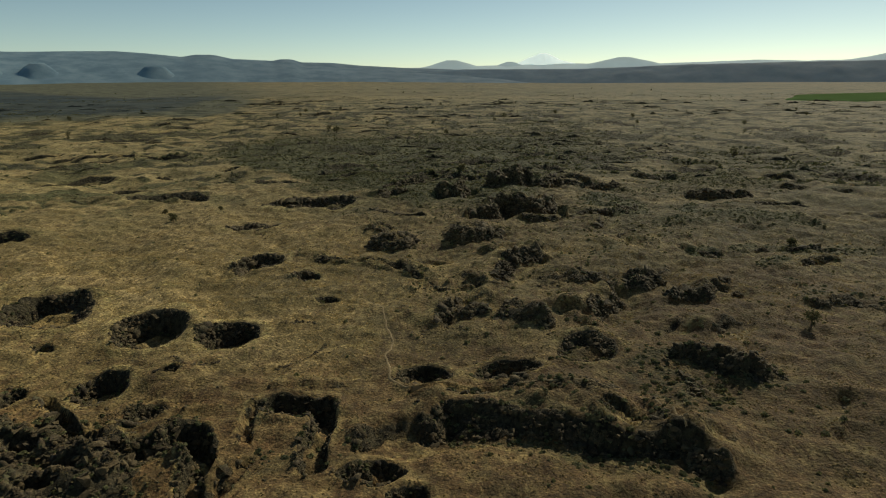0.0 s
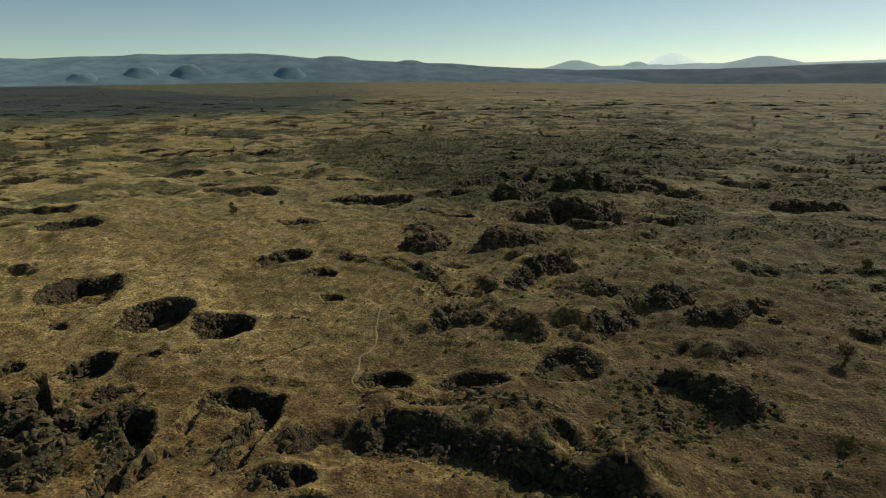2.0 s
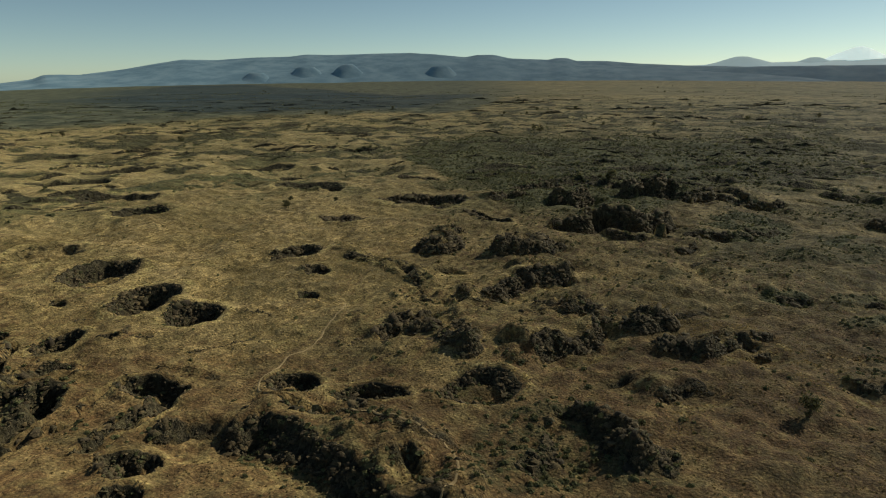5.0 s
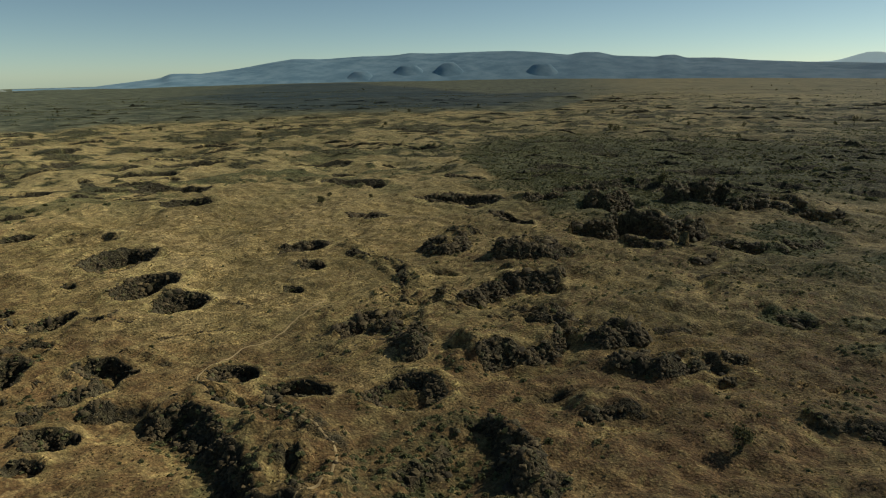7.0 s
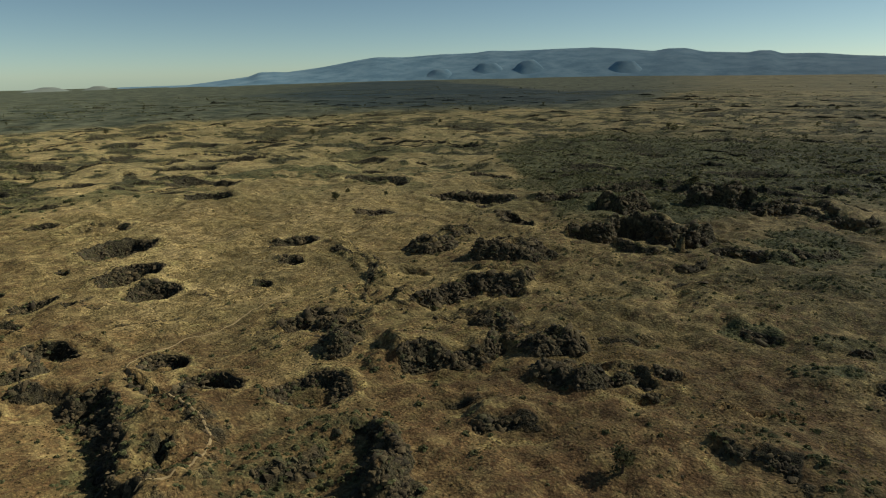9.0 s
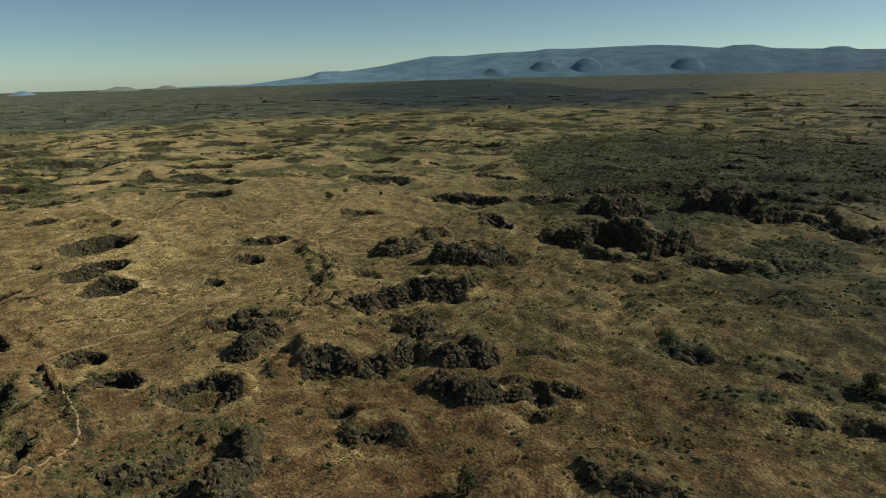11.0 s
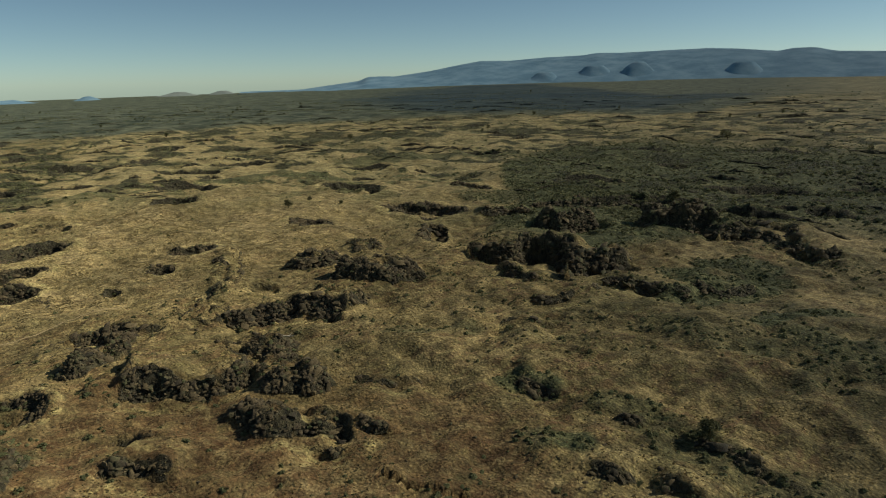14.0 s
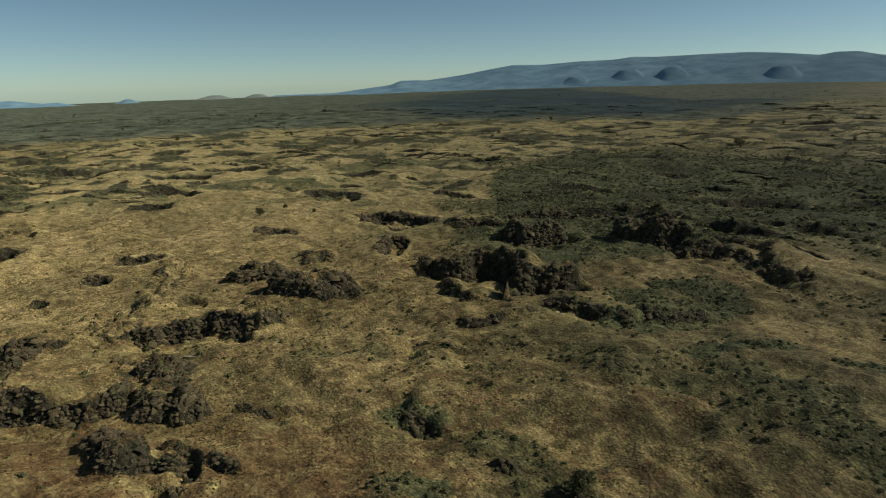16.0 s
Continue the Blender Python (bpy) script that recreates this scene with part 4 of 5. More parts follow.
def pick(count, box, weight, seed):
    """Random places in a box, thinned by a weight between 0 and 1."""
    r = np.random.RandomState(seed)
    x, y = r.uniform(box[0], box[1], count), r.uniform(box[2], box[3], count)
    keep = r.rand(count) < weight(x, y)
    return x[keep], y[keep], r


# ---- rocks of the pits and outcrops ----
def rock_mesh(seed):
    """An angular block: the hull of a few corners, wider than tall."""
    r = random.Random(seed)
    bm = bmesh.new()
    for k in range(13):
        p = Vector((r.uniform(-1, 1), r.uniform(-1, 1), r.uniform(-1, 1)))
        p = p / max(abs(p.x), abs(p.y), abs(p.z), 0.3) * r.uniform(0.36, 0.55)
        bm.verts.new((p.x * r.uniform(1.0, 1.4), p.y, p.z * 0.85))
    hull = bmesh.ops.convex_hull(bm, input=bm.verts)
    bmesh.ops.delete(bm, geom=[v for v in hull["geom_interior"] if isinstance(v, bmesh.types.BMVert)], context="VERTS")
    m = bpy.data.meshes.new("rock")
    bm.to_mesh(m)
    bm.free()
    m.materials.append(BASALT)
    return m


ROCKS = [rock_mesh(k) for k in range(14)]
WORDS = {"pit": ("rock_pile", "dark basalt blocks lining a round collapse pit", "rubble in the collapse pits"),
         "trench": ("rock_wall", "black broken basalt wall along a collapsed lava trench", "walls of the lava trenches"),
         "scarp": ("rock_scarp", "dark broken basalt ledge under a grassy crest", "basalt ledges"),
         "ridge": ("lava_outcrop", "jagged dark basalt outcrop standing out of dry grass", "lava outcrops")}


def outcrop(kind, x0, x1, y0, y1, area, seed):
    name, label, group = WORDS[kind]
    r = np.random.RandomState(seed)
    cx, cy = 0.5 * (x0 + x1), 0.5 * (y0 + y1)
    near = math.hypot(cx - 60, cy - 60)
    count = int(min(105, max(8, area * (0.85 if near < 110 else 0.45))))
    x, y = r.uniform(x0, x1, count * 12), r.uniform(y0, y1, count * 12)
    ok = np.flatnonzero(sample(ROCK, x, y) > 0.72)[:count]
    if len(ok) < 3:
        return
    base = tagged(new(name), label, "rock", group)
    base.location = (cx, cy, float(height(np.array([cx]), np.array([cy]))[0]))
    for i in ok:
        s = (r.uniform(0.4, 0.85) if r.rand() < 0.8 else r.uniform(0.85, 1.5)) * (0.7 if kind == "pit" else 0.9) * (0.72 if near < 80 else 1.0)
        z = float(height(x[i:i + 1], y[i:i + 1])[0])
        rock = new("rock", ROCKS[r.randint(len(ROCKS))])
        rock.parent = base
        rock.location = (x[i] - cx, y[i] - cy, z - 0.02 * s - base.location.z)
        rock.rotation_euler = (r.uniform(-0.4, 0.4), r.uniform(-0.4, 0.4), r.uniform(0, 6.28))
        rock.scale = (s * r.uniform(1.0, 1.35), s, s * r.uniform(0.7, 1.1))


for k, f in enumerate(FEATURES):
    if f[0] in WORDS:
        outcrop(*f, 100 + k)

# broken blocks between them and loose stones over the nearer ground
def block(seed):
    """An angular lava block of about unit size, open underneath."""
    r = np.random.RandomState(seed)
    v = np.array([[-.5, -.5, -.4], [.5, -.5, -.4], [.5, .5, -.4], [-.5, .5, -.4], [-.36, -.36, .4], [.36, -.36, .4], [.36, .36, .4], [-.36, .36, .4]])
    v = v + r.uniform(-0.2, 0.2, v.shape)
    v[r.randint(4, 8), 2] -= r.uniform(0.1, 0.4)
    return v, np.array([[0, 1, 5, 4], [1, 2, 6, 5], [2, 3, 7, 6], [3, 0, 4, 7], [4, 5, 6, 7]])


def rubble(name, label, x, y, size, lift, tilt, seed):
    """Tilted blocks in one mesh, eight shapes by turns."""
    r = np.random.RandomState(seed)
    shapes = np.stack([block(seed * 10 + k)[0] for k in range(8)])
    v = shapes[r.randint(8, size=len(x))] * size[:, None, None] * np.stack([r.uniform(0.9, 2.2, len(x)), r.uniform(0.6, 1.2, len(x)), r.uniform(0.45, 0.95, len(x))], -1)[:, None, :]
    for axes, most in (((1, 2), tilt), ((0, 2), tilt), ((0, 1), 3.14)):
        q = r.uniform(-most, most, len(x))[:, None]
        i, j = axes
        a, b = v[..., i].copy(), v[..., j].copy()
        v[..., i], v[..., j] = a * np.cos(q) - b * np.sin(q), a * np.sin(q) + b * np.cos(q)
    v = v + np.stack([x, y, height(x, y) + lift * size], -1)[:, None, :]
    f = (block(0)[1][None, :, :] + (np.arange(len(x)) * 8)[:, None, None]).reshape(-1, 4)
    m = bpy.data.meshes.new(name)
    m.vertices.add(len(x) * 8)
    m.vertices.foreach_set("co", v.astype(np.float32).ravel())
    fill_faces(m, f)
    m.materials.append(RUBBLE)
    return tagged(new(name, m), label, "stones", kind="stuff")


x, y, r = pick(330000, (-75, 112, 52, 255), lambda x, y: smooth(0.5, 0.85, sample(ROCK, x, y)) * smooth(-0.2, 0.1, fbm(x, y, 3.2, 2, 0.47)), 21)
size = np.clip(r.lognormal(-0.95, 0.45, len(x)), 0.16, 1.3) * (0.72 + 0.25 * smooth(85, 110, y) + 0.5 * smooth(120, 220, y))
rubble("lava_rubble", "dark broken lava blocks heaped along pits and outcrops", x, y, size, 0.1, 0.5, 3)
x, y, r = pick(30000, (-75, 110, 52, 200), lambda x, y: 0.008 + 0.05 * (fbm(x, y, 12, 3, 0.31) > 0.06) + 0.5 * smooth(0.25, 0.45, sample(ROCK, x, y)), 22)
rubble("loose_stones", "small dark lava stones strewn over dry grass", x, y, r.uniform(0.1, 0.34, len(x)) * np.where(r.rand(len(x)) < 0.06, 2.0, 1.0), 0.1, 0.4, 4)


# thin cracks of the lava crust, lined with stones
CRACKS = (((-33.6, 143.1), (-27.8, 140.9), (-19.9, 137.8), (-16.7, 135.6), (-10.1, 133.3)), ((-8.2, 129.4), (-4.4, 124.5), (-0.9, 119.9), (2.3, 117.4)),
          ((-40.3, 87.9), (-38.3, 85.2), (-35.9, 84.3), (-32.3, 85.2)), ((-24.6, 84.2), (-21.2, 85.7), (-19.0, 89.3), (-18.0, 93.1)),
          ((-52.2, 86.2), (-51.7, 88.7)), ((-27.2, 99.8), (-24.4, 101.6), (-21.4, 101.1)), ((-1.1, 104.8), (2.0, 99.5), (4.2, 97.1)), ((-3.2, 100.4), (-2.2, 96.5)))
r = np.random.RandomState(23)
cx, cy = [], []
for line in CRACKS:
    for (ax, ay), (bx, by) in zip(line, line[1:]):
        n = int(4.5 * math.hypot(bx - ax, by - ay))
        u = r.rand(n)
        px, py = ax + u * (bx - ax), ay + u * (by - ay)
        cx.append(px + 2.2 * fbm(px, py, 5, 2, 0.3) + 0.16 * r.randn(n))
        cy.append(py + 2.2 * fbm(px, py, 5, 2, 0.8) + 0.16 * r.randn(n))
CRACK_X, CRACK_Y = np.concatenate(cx), np.concatenate(cy)
rubble("crack_stones", "small dark stones lining thin cracks in the lava crust", CRACK_X, CRACK_Y, r.uniform(0.18, 0.45, len(CRACK_X)), 0.02, 0.5, 6)


# ---- low lava ledges that step across the far plain ----
def ledges(count, seed):
    r = np.random.RandomState(seed)
    verts, faces, tint, rows = [], [], [], 0
    for k in range(count):
        az, dist = radians(r.uniform(-37, 88)), 215 + 900 * r.rand() ** 1.4
        x, y = CX - dist * math.sin(az), CY + dist * math.cos(az)
        length, tall, turn = r.uniform(5, 19) * (0.5 + dist / 480), r.uniform(0.7, 2.0) * (0.55 + dist / 800), az + r.uniform(-0.2, 0.2)
        if (y < 248 and -128 < x < 118) or sample(MEADOW, np.array([x]), np.array([y]))[0] > 0.4:
            continue
        n = 26
        u = np.linspace(-0.5, 0.5, n)
        px, py = x + u * length * math.cos(turn), y + u * length * math.sin(turn)
        ox, oy = -math.sin(turn), math.cos(turn)     # away from the flight
        wave = length * (0.1 * fbm(px, py, length * 0.5, 2, 0.2) + 0.08 * fbm(px, py, length * 0.12, 2, 0.6)) + length * r.uniform(-0.1, 0.4) * (u * u)
        rise = tall * np.clip(np.cos(np.pi * u), 0, 1) ** 0.8 * (0.75 + 1.1 * fbm(px, py, length * 0.14, 3, 0.8))
        deep = tall * r.uniform(3.0, 7.0)
        for back, up_by, rock in ((0.0, 0.0, 1.0), (0.35, 0.7, 1.0), (0.6, 1.0, 0.75), (0.6 + 0.3 * deep / tall, 0.8, 0.0), (deep / tall, 0.0, 0.0)):
            qx, qy = px + ox * (wave + back * tall), py + oy * (wave + back * tall)
            verts.append(np.stack([qx, qy, height(qx, qy) - 0.25 * tall + rise * up_by * 1.25], -1))
            tint.append(np.stack([rock * np.clip(0.74 + 0.9 * fbm(qx, qy, length * 0.1, 3, 0.4), 0.2, 1), sample(GOLD, qx, qy), sample(SAGEZ, qx, qy), 0 * qx], -1))
        b = rows * n
        for row in range(4):
            i = b + row * n + np.arange(n - 1)
            faces.append(np.stack([i, i + 1, i + n + 1, i + n], -1))
        rows += 5
    m = bpy.data.meshes.new("lava_ledges")
    v = np.concatenate(verts)
    m.vertices.add(len(v))
    m.vertices.foreach_set("co", v.astype(np.float32).ravel())
    fill_faces(m, np.concatenate(faces))
    m.attributes.new("zone", "FLOAT_COLOR", "POINT").data.foreach_set("color", np.concatenate(tint).astype(np.float32).ravel())
    far = np.zeros((len(v), 4), np.float32)
    far[:, 0] = sample(STEPPE, v[:, 0], v[:, 1]) * (1 - 0.6 * np.concatenate(tint)[:, 0])
    far[:, 1] = sample(FLOW, v[:, 0], v[:, 1])
    m.attributes.new("beyond", "FLOAT_COLOR", "POINT").data.foreach_set("color", far.ravel())
    m.materials.append(GROUND)
    return tagged(new("lava_ledges", m), "low dark lava ledges stepping across the far dry plain", "ledges", kind="stuff")


ledges(380, 77)


# ---- brush and grass ----
def brush(name, label, x, y, size, mat, template, seed, squash=(0.75, 1.15)):
    r = np.random.RandomState(seed)
    s = size[:, None] * np.stack([r.uniform(0.85, 1.2, len(x)), r.uniform(0.85, 1.2, len(x)), r.uniform(*squash, len(x))], -1)
    m = cloud(name, np.stack([x, y, height(x, y) - 0.03], -1), s, r.uniform(0, 6.28, len(x)), template, mat)
    return tagged(new(name, m), label, "shrubs", kind="stuff")


def bushy(x, y):
    clump = smooth(0.0, 0.16, fbm(x, y, 9, 3, 0.21)) * smooth(-0.05, 0.15, fbm(x, y, 40, 2, 0.61))
    return np.clip(0.008 + 0.3 * clump * (0.2 + 0.8 * smooth(85, 120, y)) + 0.5 * sample(EAST, x, y) + 0.9 * sample(GREEN, x, y) * smooth(-0.2, 0.1, fbm(x, y, 6, 3, 0.5)) - 0.25 * sample(GOLD, x, y) * (fbm(x, y, 7, 2, 0.3) < 0.12), 0.004, 1)


x, y, r = pick(52000, (-130, 125, 52, 270), bushy, 31)
size = r.uniform(0.2, 0.55, len(x)) * np.where(r.rand(len(x)) < 0.1, 1.5, 1.0)
half = len(x) // 2
brush("sagebrush", "low grey-green sagebrush scattered over the dry ground", x[:half], y[:half], size[:half], SAGE, leaf_ball(1, 18, 0.55), 1)
brush("sagebrush", "low grey-green sagebrush scattered over the dry ground", x[half:], y[half:], size[half:], SAGE, leaf_ball(2, 18, 0.55), 2)

x, y, r = pick(80000, (-130, 125, 52, 270), lambda x, y: np.maximum((0.3 + 0.3 * smooth(105, 85, y)) * (sample(ROCK, x, y) > 0.3) * smooth(-0.1, 0.12, fbm(x, y, 5, 2, 0.9)), np.maximum(0.5 * sample(THICK, x, y), 0.35 * sample(EAST, x, y))), 33)
brush("dark_brush", "dark dense brush growing among the lava rocks", x, y, r.uniform(0.22, 0.55, len(x)), BRUSH, leaf_ball(3, 18, 0.7), 3, (0.5, 1.1))

# clumps further out, in drifts along the hollows
r = np.random.RandomState(41)
fx, fy = [], []
for k in range(820):
    az, dist = r.uniform(-37, 88), 215 + 1500 * r.rand() ** 1.7
    x, y = CX - dist * math.sin(radians(az)), CY + dist * math.cos(radians(az))
    n = r.randint(8, 30)
    spread = r.uniform(3, 12) * (0.7 + dist / 500)
    along_q, across_q = spread * r.randn(n), spread * 0.14 * r.randn(n)
    fx.append(x + along_q * math.cos(radians(az)) - across_q * math.sin(radians(az)))
    fy.append(y + along_q * math.sin(radians(az)) + across_q * math.cos(radians(az)))
x, y = np.concatenate(fx), np.concatenate(fy)
keep = ((y > 262) | (x < -125) | (x > 120)) & (r.rand(len(x)) > 0.8 * np.clip(sample(GOLD, x, y) + sample(MEADOW, x, y), 0, 1))
x, y = x[keep], y[keep]
brush("distant_brush", "dark brush in drifts across the far plain", x, y, r.uniform(0.5, 1.25, len(x)) * (1 + np.hypot(x, y) / 2500), BRUSH, leaf_ball(4, 7, 1.0), 4, (0.5, 0.85))
x, y, r = pick(44000, (-420, 420, 240, 620), lambda x, y: np.clip(0.01 + 0.8 * sample(GREEN, x, y) + 0.5 * sample(EAST, x, y) + 0.2 * sample(SAGEZ, x, y) - sample(MEADOW, x, y), 0, 1), 43)
brush("distant_sagebrush", "grey-green sagebrush across the far plain", x, y, r.uniform(0.35, 0.8, len(x)), SAGE, leaf_ball(5, 9, 0.9), 5)

# straw tufts
x, y, r = pick(190000, (-115, 120, 54, 185), lambda x, y: np.clip(1.0 * smooth(0.15, 0.7, sample(GOLD, x, y)) * smooth(-0.12, 0.1, fbm(x, y, 3.5, 3, 0.71)), 0, 1) * smooth(185, 140, y) * (sample(ROCK, x, y) < 0.45) * (sample(TRODDEN, x, y) < 0.3), 51)
blade = np.array([[-.5, 0, 0], [.5, .1, 0], [.9, .2, .7], [-.1, -.1, .9], [0, -.5, 0], [-.1, .5, 0], [.4, .6, .8], [.5, -.4, .75]])
m = cloud("grass_tufts", np.stack([x, y, height(x, y) - 0.02], -1), r.uniform(0.1, 0.24, (len(x), 1)) * np.array([[1.4, 1.4, 0.7]]),
          r.uniform(-0.8, 0.8, len(x)) + 0.4, (blade, np.array([[0, 1, 2, 3], [4, 5, 6, 7]])), STRAW)
tagged(new("grass_tufts", m), "dry straw-coloured bunch grass", "grass", kind="stuff")


# low dry herbs, which speckle the open ground
x, y, r = pick(110000, (-115, 120, 54, 190), lambda x, y: np.clip(0.3 + 1.6 * fbm(x, y, 6, 4, 0.27), 0.05, 0.9) * (1 - 0.85 * sample(GOLD, x, y)) * smooth(190, 150, y) * (sample(TRODDEN, x, y) < 0.3), 53)
m = cloud("dry_herbs", np.stack([x, y, height(x, y) - 0.02], -1), r.uniform(0.08, 0.22, (len(x), 1)) * np.array([[1.2, 1.2, 0.8]]),
          r.uniform(0, 6.28, len(x)), (blade, np.array([[0, 1, 2, 3], [4, 5, 6, 7]])), HERB)
tagged(new("dry_herbs", m), "low brown and olive herbs speckling the open ground", "plants", kind="stuff")


# single larger shrubs that stand by themselves
def shrub(name, seed, mat, leaves, leaf):
    v, f = leaf_ball(seed, leaves, leaf)
    m = bpy.data.meshes.new(name)
    m.from_pydata(v.tolist(), [], f.tolist())
    m.materials.append(mat)
    return m


SHRUBS = [shrub("shrub", 60 + k, SAGE if k % 3 else BRUSH, 60, 0.34) for k in range(6)]
x, y, r = pick(2600, (-10, 112, 62, 185), lambda x, y: np.clip(0.06 + 0.5 * (fbm(x, y, 11, 3, 0.21) > 0.02), 0, 1) * (sample(ROCK, x, y) < 0.4), 61)
for i in range(min(170, len(x))):
    k = r.randint(6)
    ob = new("shrub", SHRUBS[k])
    s = r.uniform(0.35, 0.8)
    ob.location = (x[i], y[i], float(height(x[i:i + 1], y[i:i + 1])[0]) - 0.03)
    ob.rotation_euler, ob.scale = (0, 0, r.uniform(0, 6.28)), (s, s, s * r.uniform(0.7, 1.0))
    tagged(ob, "grey-green sagebrush mound on brown grass" if k % 3 else "dark rounded bush on brown grass", "shrub", "shrubs on the plain")


# ---- juniper trees ----
def tube(bm, a, b, ra, rb, sides=6):
    axis_v = (b - a).normalized()
    q = axis_v.to_track_quat("Z", "Y")
    rings = []
    for p, rad in ((a, ra), (a.lerp(b, 0.5) + Vector((0.02, -0.015, 0)), 0.5 * (ra + rb)), (b, rb)):
        rings.append([bm.verts.new(p + q @ Vector((rad * math.cos(2 * math.pi * i / sides), rad * math.sin(2 * math.pi * i / sides), 0))) for i in range(sides)])
    for lo, hi in zip(rings, rings[1:]):
        for i in range(sides):
            bm.faces.new((lo[i], lo[(i + 1) % sides], hi[(i + 1) % sides], hi[i]))
    bm.faces.new(rings[-1])


def juniper(seed, tall, wide, leaves, label):
    r = random.Random(seed)
    tree = tagged(new("juniper_tree"), label, "tree", "juniper trees")
    bm = bmesh.new()
    tube(bm, Vector((0, 0, -0.1)), Vector((0.08, 0.05, tall * 0.55)), 0.05 * tall, 0.022 * tall, 8)
    tube(bm, Vector((0.08, 0.05, tall * 0.52)), Vector((0.0, 0.0, tall * 0.93)), 0.022 * tall, 0.006 * tall)
    part("trunk", bm, BARK, tree, "grey-brown shaggy trunk")
    tips = [Vector((0, 0, tall * 0.9)), Vector((0.05, 0.03, tall * 0.7))]
    for k in range(11):
        a, z = k * 2.4 + r.uniform(-0.3, 0.3), tall * r.uniform(0.14, 0.72)
        reach = wide * r.uniform(0.6, 1.0) * (1.1 - 0.65 * z / tall)
        end = Vector((math.cos(a) * reach, math.sin(a) * reach, z + reach * r.uniform(0.25, 0.7)))
        bm = bmesh.new()
        tube(bm, Vector((0.04, 0.02, z)), end, 0.013 * tall, 0.005 * tall, 5)
        part("limb", bm, BARK, tree)
        tips += [end, end * 0.75 + Vector((0, 0, z * 0.25))]
    bm = bmesh.new()
    for i in range(leaves):
        t = r.choice(tips)
        p = t + Vector((r.gauss(0, 1), r.gauss(0, 1), r.gauss(0, 0.9))) * wide * 0.2
        p.z = max(p.z, 0.08 * tall)
        n = Vector((r.gauss(0, 1), r.gauss(0, 1), r.gauss(0.4, 1))).normalized()
        side = n.orthogonal().normalized()
        upw = n.cross(side)
        s = r.uniform(0.05, 0.11) * wide
        bm.faces.new([bm.verts.new(p + side * s * u + upw * s * v) for u, v in ((-1, -0.8), (0.9, -1), (0.7, 1.1), (-0.8, 0.9))])
    part("crown", bm, NEEDLE, tree, "dark olive-green needle foliage")
    return tree


def plant(tree, x, y, scale, turn):
    z = float(height(np.array([x]), np.array([y]))[0])
    return copy_thing(tree, Matrix.LocRotScale((x, y, z), Euler((0, 0, turn)), (scale,) * 3))


def put(tree, x, y):
    tree.location = (x, y, float(height(np.array([x]), np.array([y]))[0]))
    return tree


slim = put(juniper(1, 3.5, 1.2, 620, "slim olive-brown juniper standing on brown grass"), 60.0, 97.8)
stout = put(juniper(2, 2.1, 1.2, 1000, "low round dense juniper on brown grass"), 82.6, 147.2)
lone = put(juniper(3, 2.6, 1.3, 700, "lone dark juniper on the straw-gold slope"), -76.8, 178.6)
far_tree = put(juniper(4, 5.2, 2.2, 420, "dark juniper far out on the dry plain"), 151.8, 336.6)
plant(stout, -68.1, 193.2, 0.55, 1.0)
plant(lone, -83.9, 190.3, 0.6, 2.0)
plant(lone, 7.7, 267.2, 1.4, 2.0)
for i, (x, y) in enumerate(((169.3, 569.4), (250.0, 540.9), (-83.9, 480.6), (-77.3, 473.4), (-145.1, 667.8), (-2.8, 904.1), (120, 700), (60, 640), (-30, 760))):
    plant(far_tree, x, y, 0.75 + 0.1 * (i % 4), i * 1.3)
r = random.Random(5)
for i in range(70):
    az, dist = r.uniform(-36, 86), 420 + 2000 * r.random() ** 1.5
    plant(far_tree, CX - dist * math.sin(radians(az)), CY + dist * math.cos(radians(az)), r.uniform(0.45, 0.9), r.uniform(0, 6))


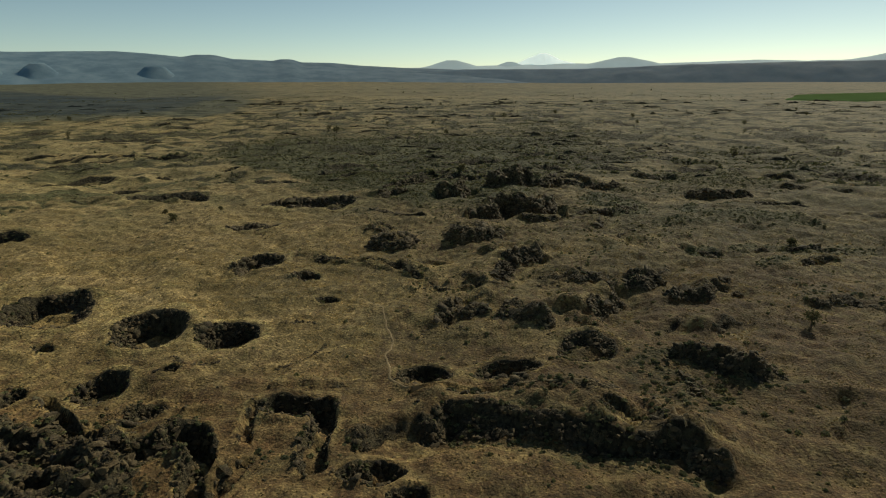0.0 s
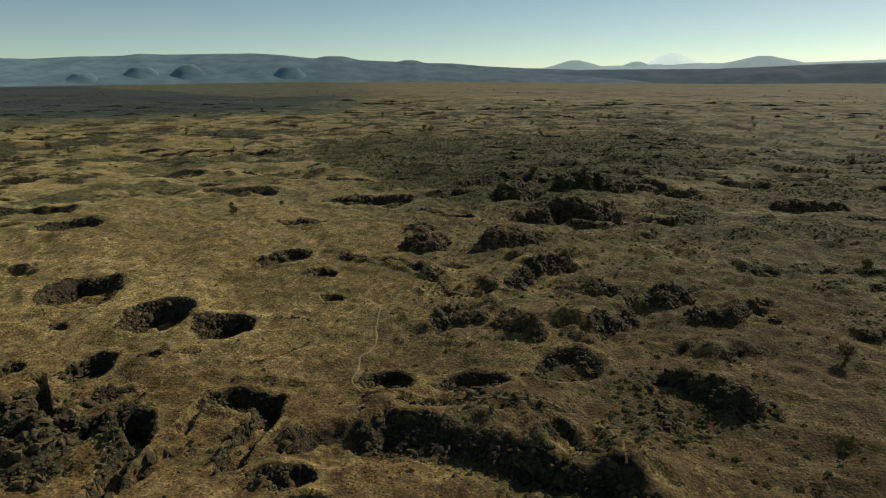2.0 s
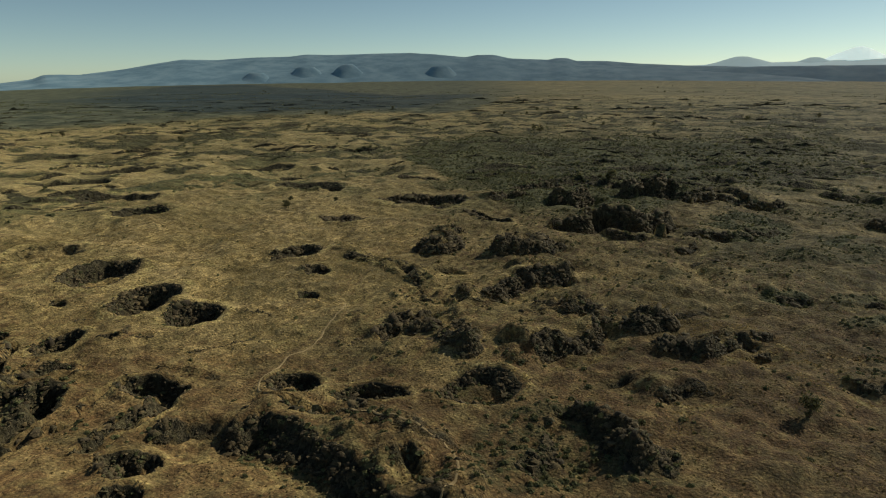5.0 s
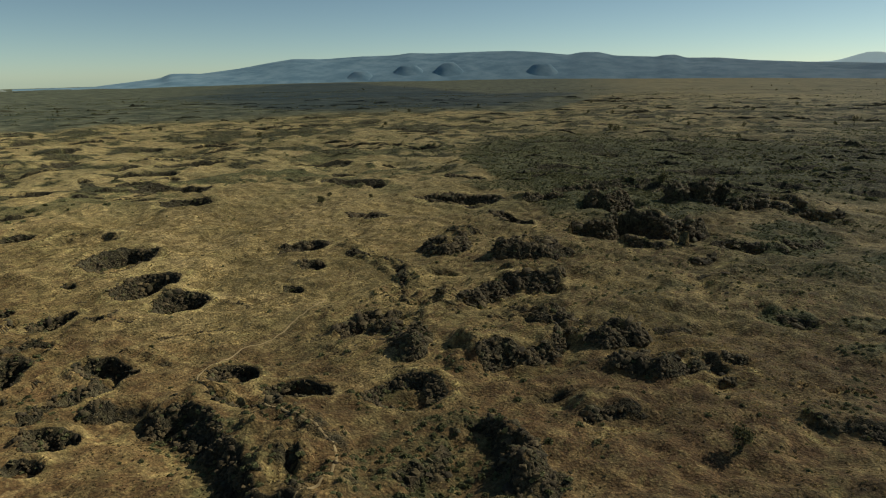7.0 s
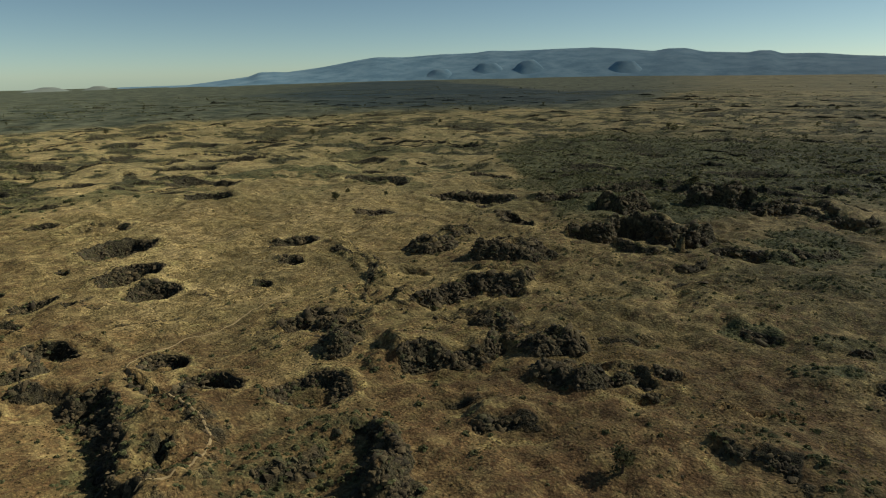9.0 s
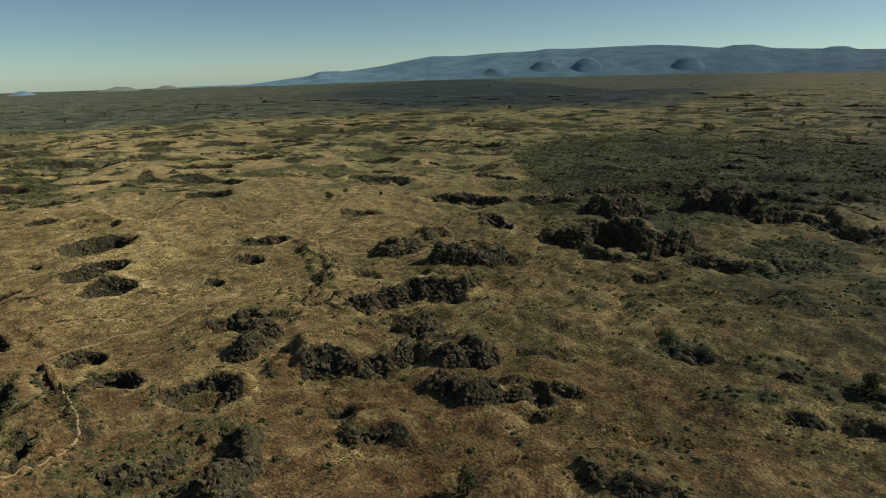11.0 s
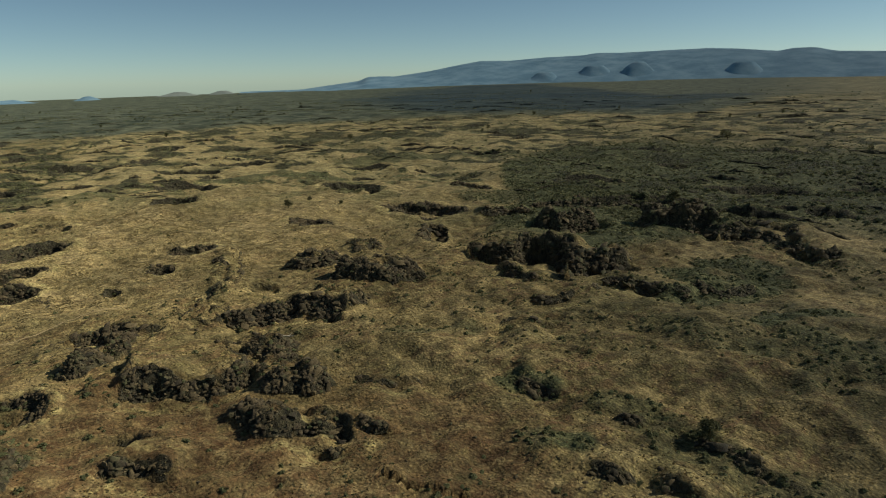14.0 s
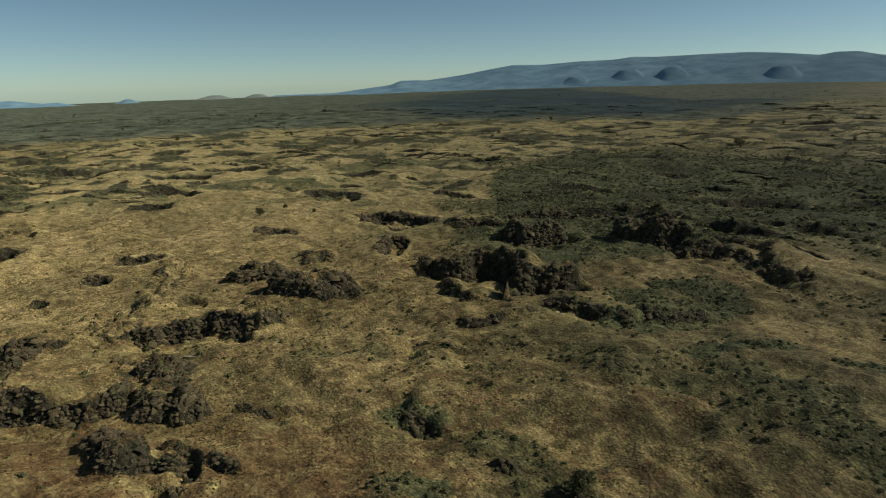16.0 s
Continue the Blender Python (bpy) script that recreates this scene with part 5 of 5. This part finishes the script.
# ---- trail, field, dead wood ----
def ribbon(name, points, width, lift, mat, label, category):
    pts = [Vector((*p, 0)) for p in points]
    line = []
    for i in range(len(pts) - 1):
        a, b, c, d = pts[max(i - 1, 0)], pts[i], pts[i + 1], pts[min(i + 2, len(pts) - 1)]
        for k in range(10):
            t = k / 10
            line.append(0.5 * (2 * b + (c - a) * t + (2 * a - 5 * b + 4 * c - d) * t * t + (3 * b - a - 3 * c + d) * t ** 3))
    line.append(pts[-1])
    p = np.array([(v.x + 0.3 * noise.noise(v * 0.5), v.y + 0.3 * noise.noise(v * 0.5 + Vector((9, 0, 0))), 0) for v in line])
    d = np.gradient(p, axis=0)
    side = np.stack([-d[:, 1], d[:, 0]], -1) / np.hypot(d[:, 0], d[:, 1])[:, None]
    wide = width * (1 + 0.5 * fbm(p[:, 0], p[:, 1], 2.0, 2, 0.4))
    across = np.linspace(-0.5, 0.5, 4)
    xx = p[:, 0][None, :] + across[:, None] * (side[:, 0] * wide)[None, :]
    yy = p[:, 1][None, :] + across[:, None] * (side[:, 1] * wide)[None, :]
    zz = height(xx.ravel(), yy.ravel()).reshape(xx.shape) + lift * np.array([0.2, 1, 1, 0.2])[:, None]
    m = grid_mesh(name, xx, yy, zz, True)
    m.materials.append(mat)
    return tagged(new(name, m), label, category, kind="structure")


ribbon("footpath", TRAIL,
       0.3, 0.06, DUST, "narrow pale trodden footpath through dry grass", "path")

xx, yy = np.meshgrid(np.linspace(0, 1, 90), np.linspace(0, 1, 50))
fxx = (1 - yy) * (528 + 272 * xx) + yy * (689 + 461 * xx)
fyy = (1 - yy) * (1031 - 41 * xx) + yy * (1304 + 256 * xx)
m = grid_mesh("crop_field", fxx, fyy, height(fxx.ravel(), fyy.ravel()).reshape(fxx.shape) + 2.0 - 6 * smooth(0.05, 0.0, np.minimum(np.minimum(xx, 1 - xx), np.minimum(yy, 1 - yy)) + 0.09 * fbm(fxx, fyy, 90, 3, 0.3)))
m.materials.append(CROP)
tagged(new("crop_field", m), "bright green irrigated field far out on the plain", "field", kind="structure")


def dead_log(x, y, length, turn, seed):
    r = random.Random(seed)
    log = tagged(new("fallen_log"), "bleached fallen juniper log lying in dry grass", "log", "fallen logs")
    log.location = (x, y, float(height(np.array([x]), np.array([y]))[0]) + 0.1)
    log.rotation_euler = (0, 0, turn)
    bm = bmesh.new()
    tube(bm, Vector((-length / 2, 0, 0)), Vector((length / 2, 0.2, 0.15)), 0.16, 0.08, 7)
    part("stem", bm, DEADWOOD, log)
    for k in range(3):
        bm = bmesh.new()
        q = r.uniform(-0.1, 0.45) * length
        tube(bm, Vector((q, 0.05, 0.05)), Vector((q + 0.7, r.choice((-1, 1)) * r.uniform(0.5, 1.0), r.uniform(0.1, 0.6))), 0.06, 0.02, 5)
        part("branch", bm, DEADWOOD, log)


dead_log(23.0, 127.0, 2.2, 0.6, 1)
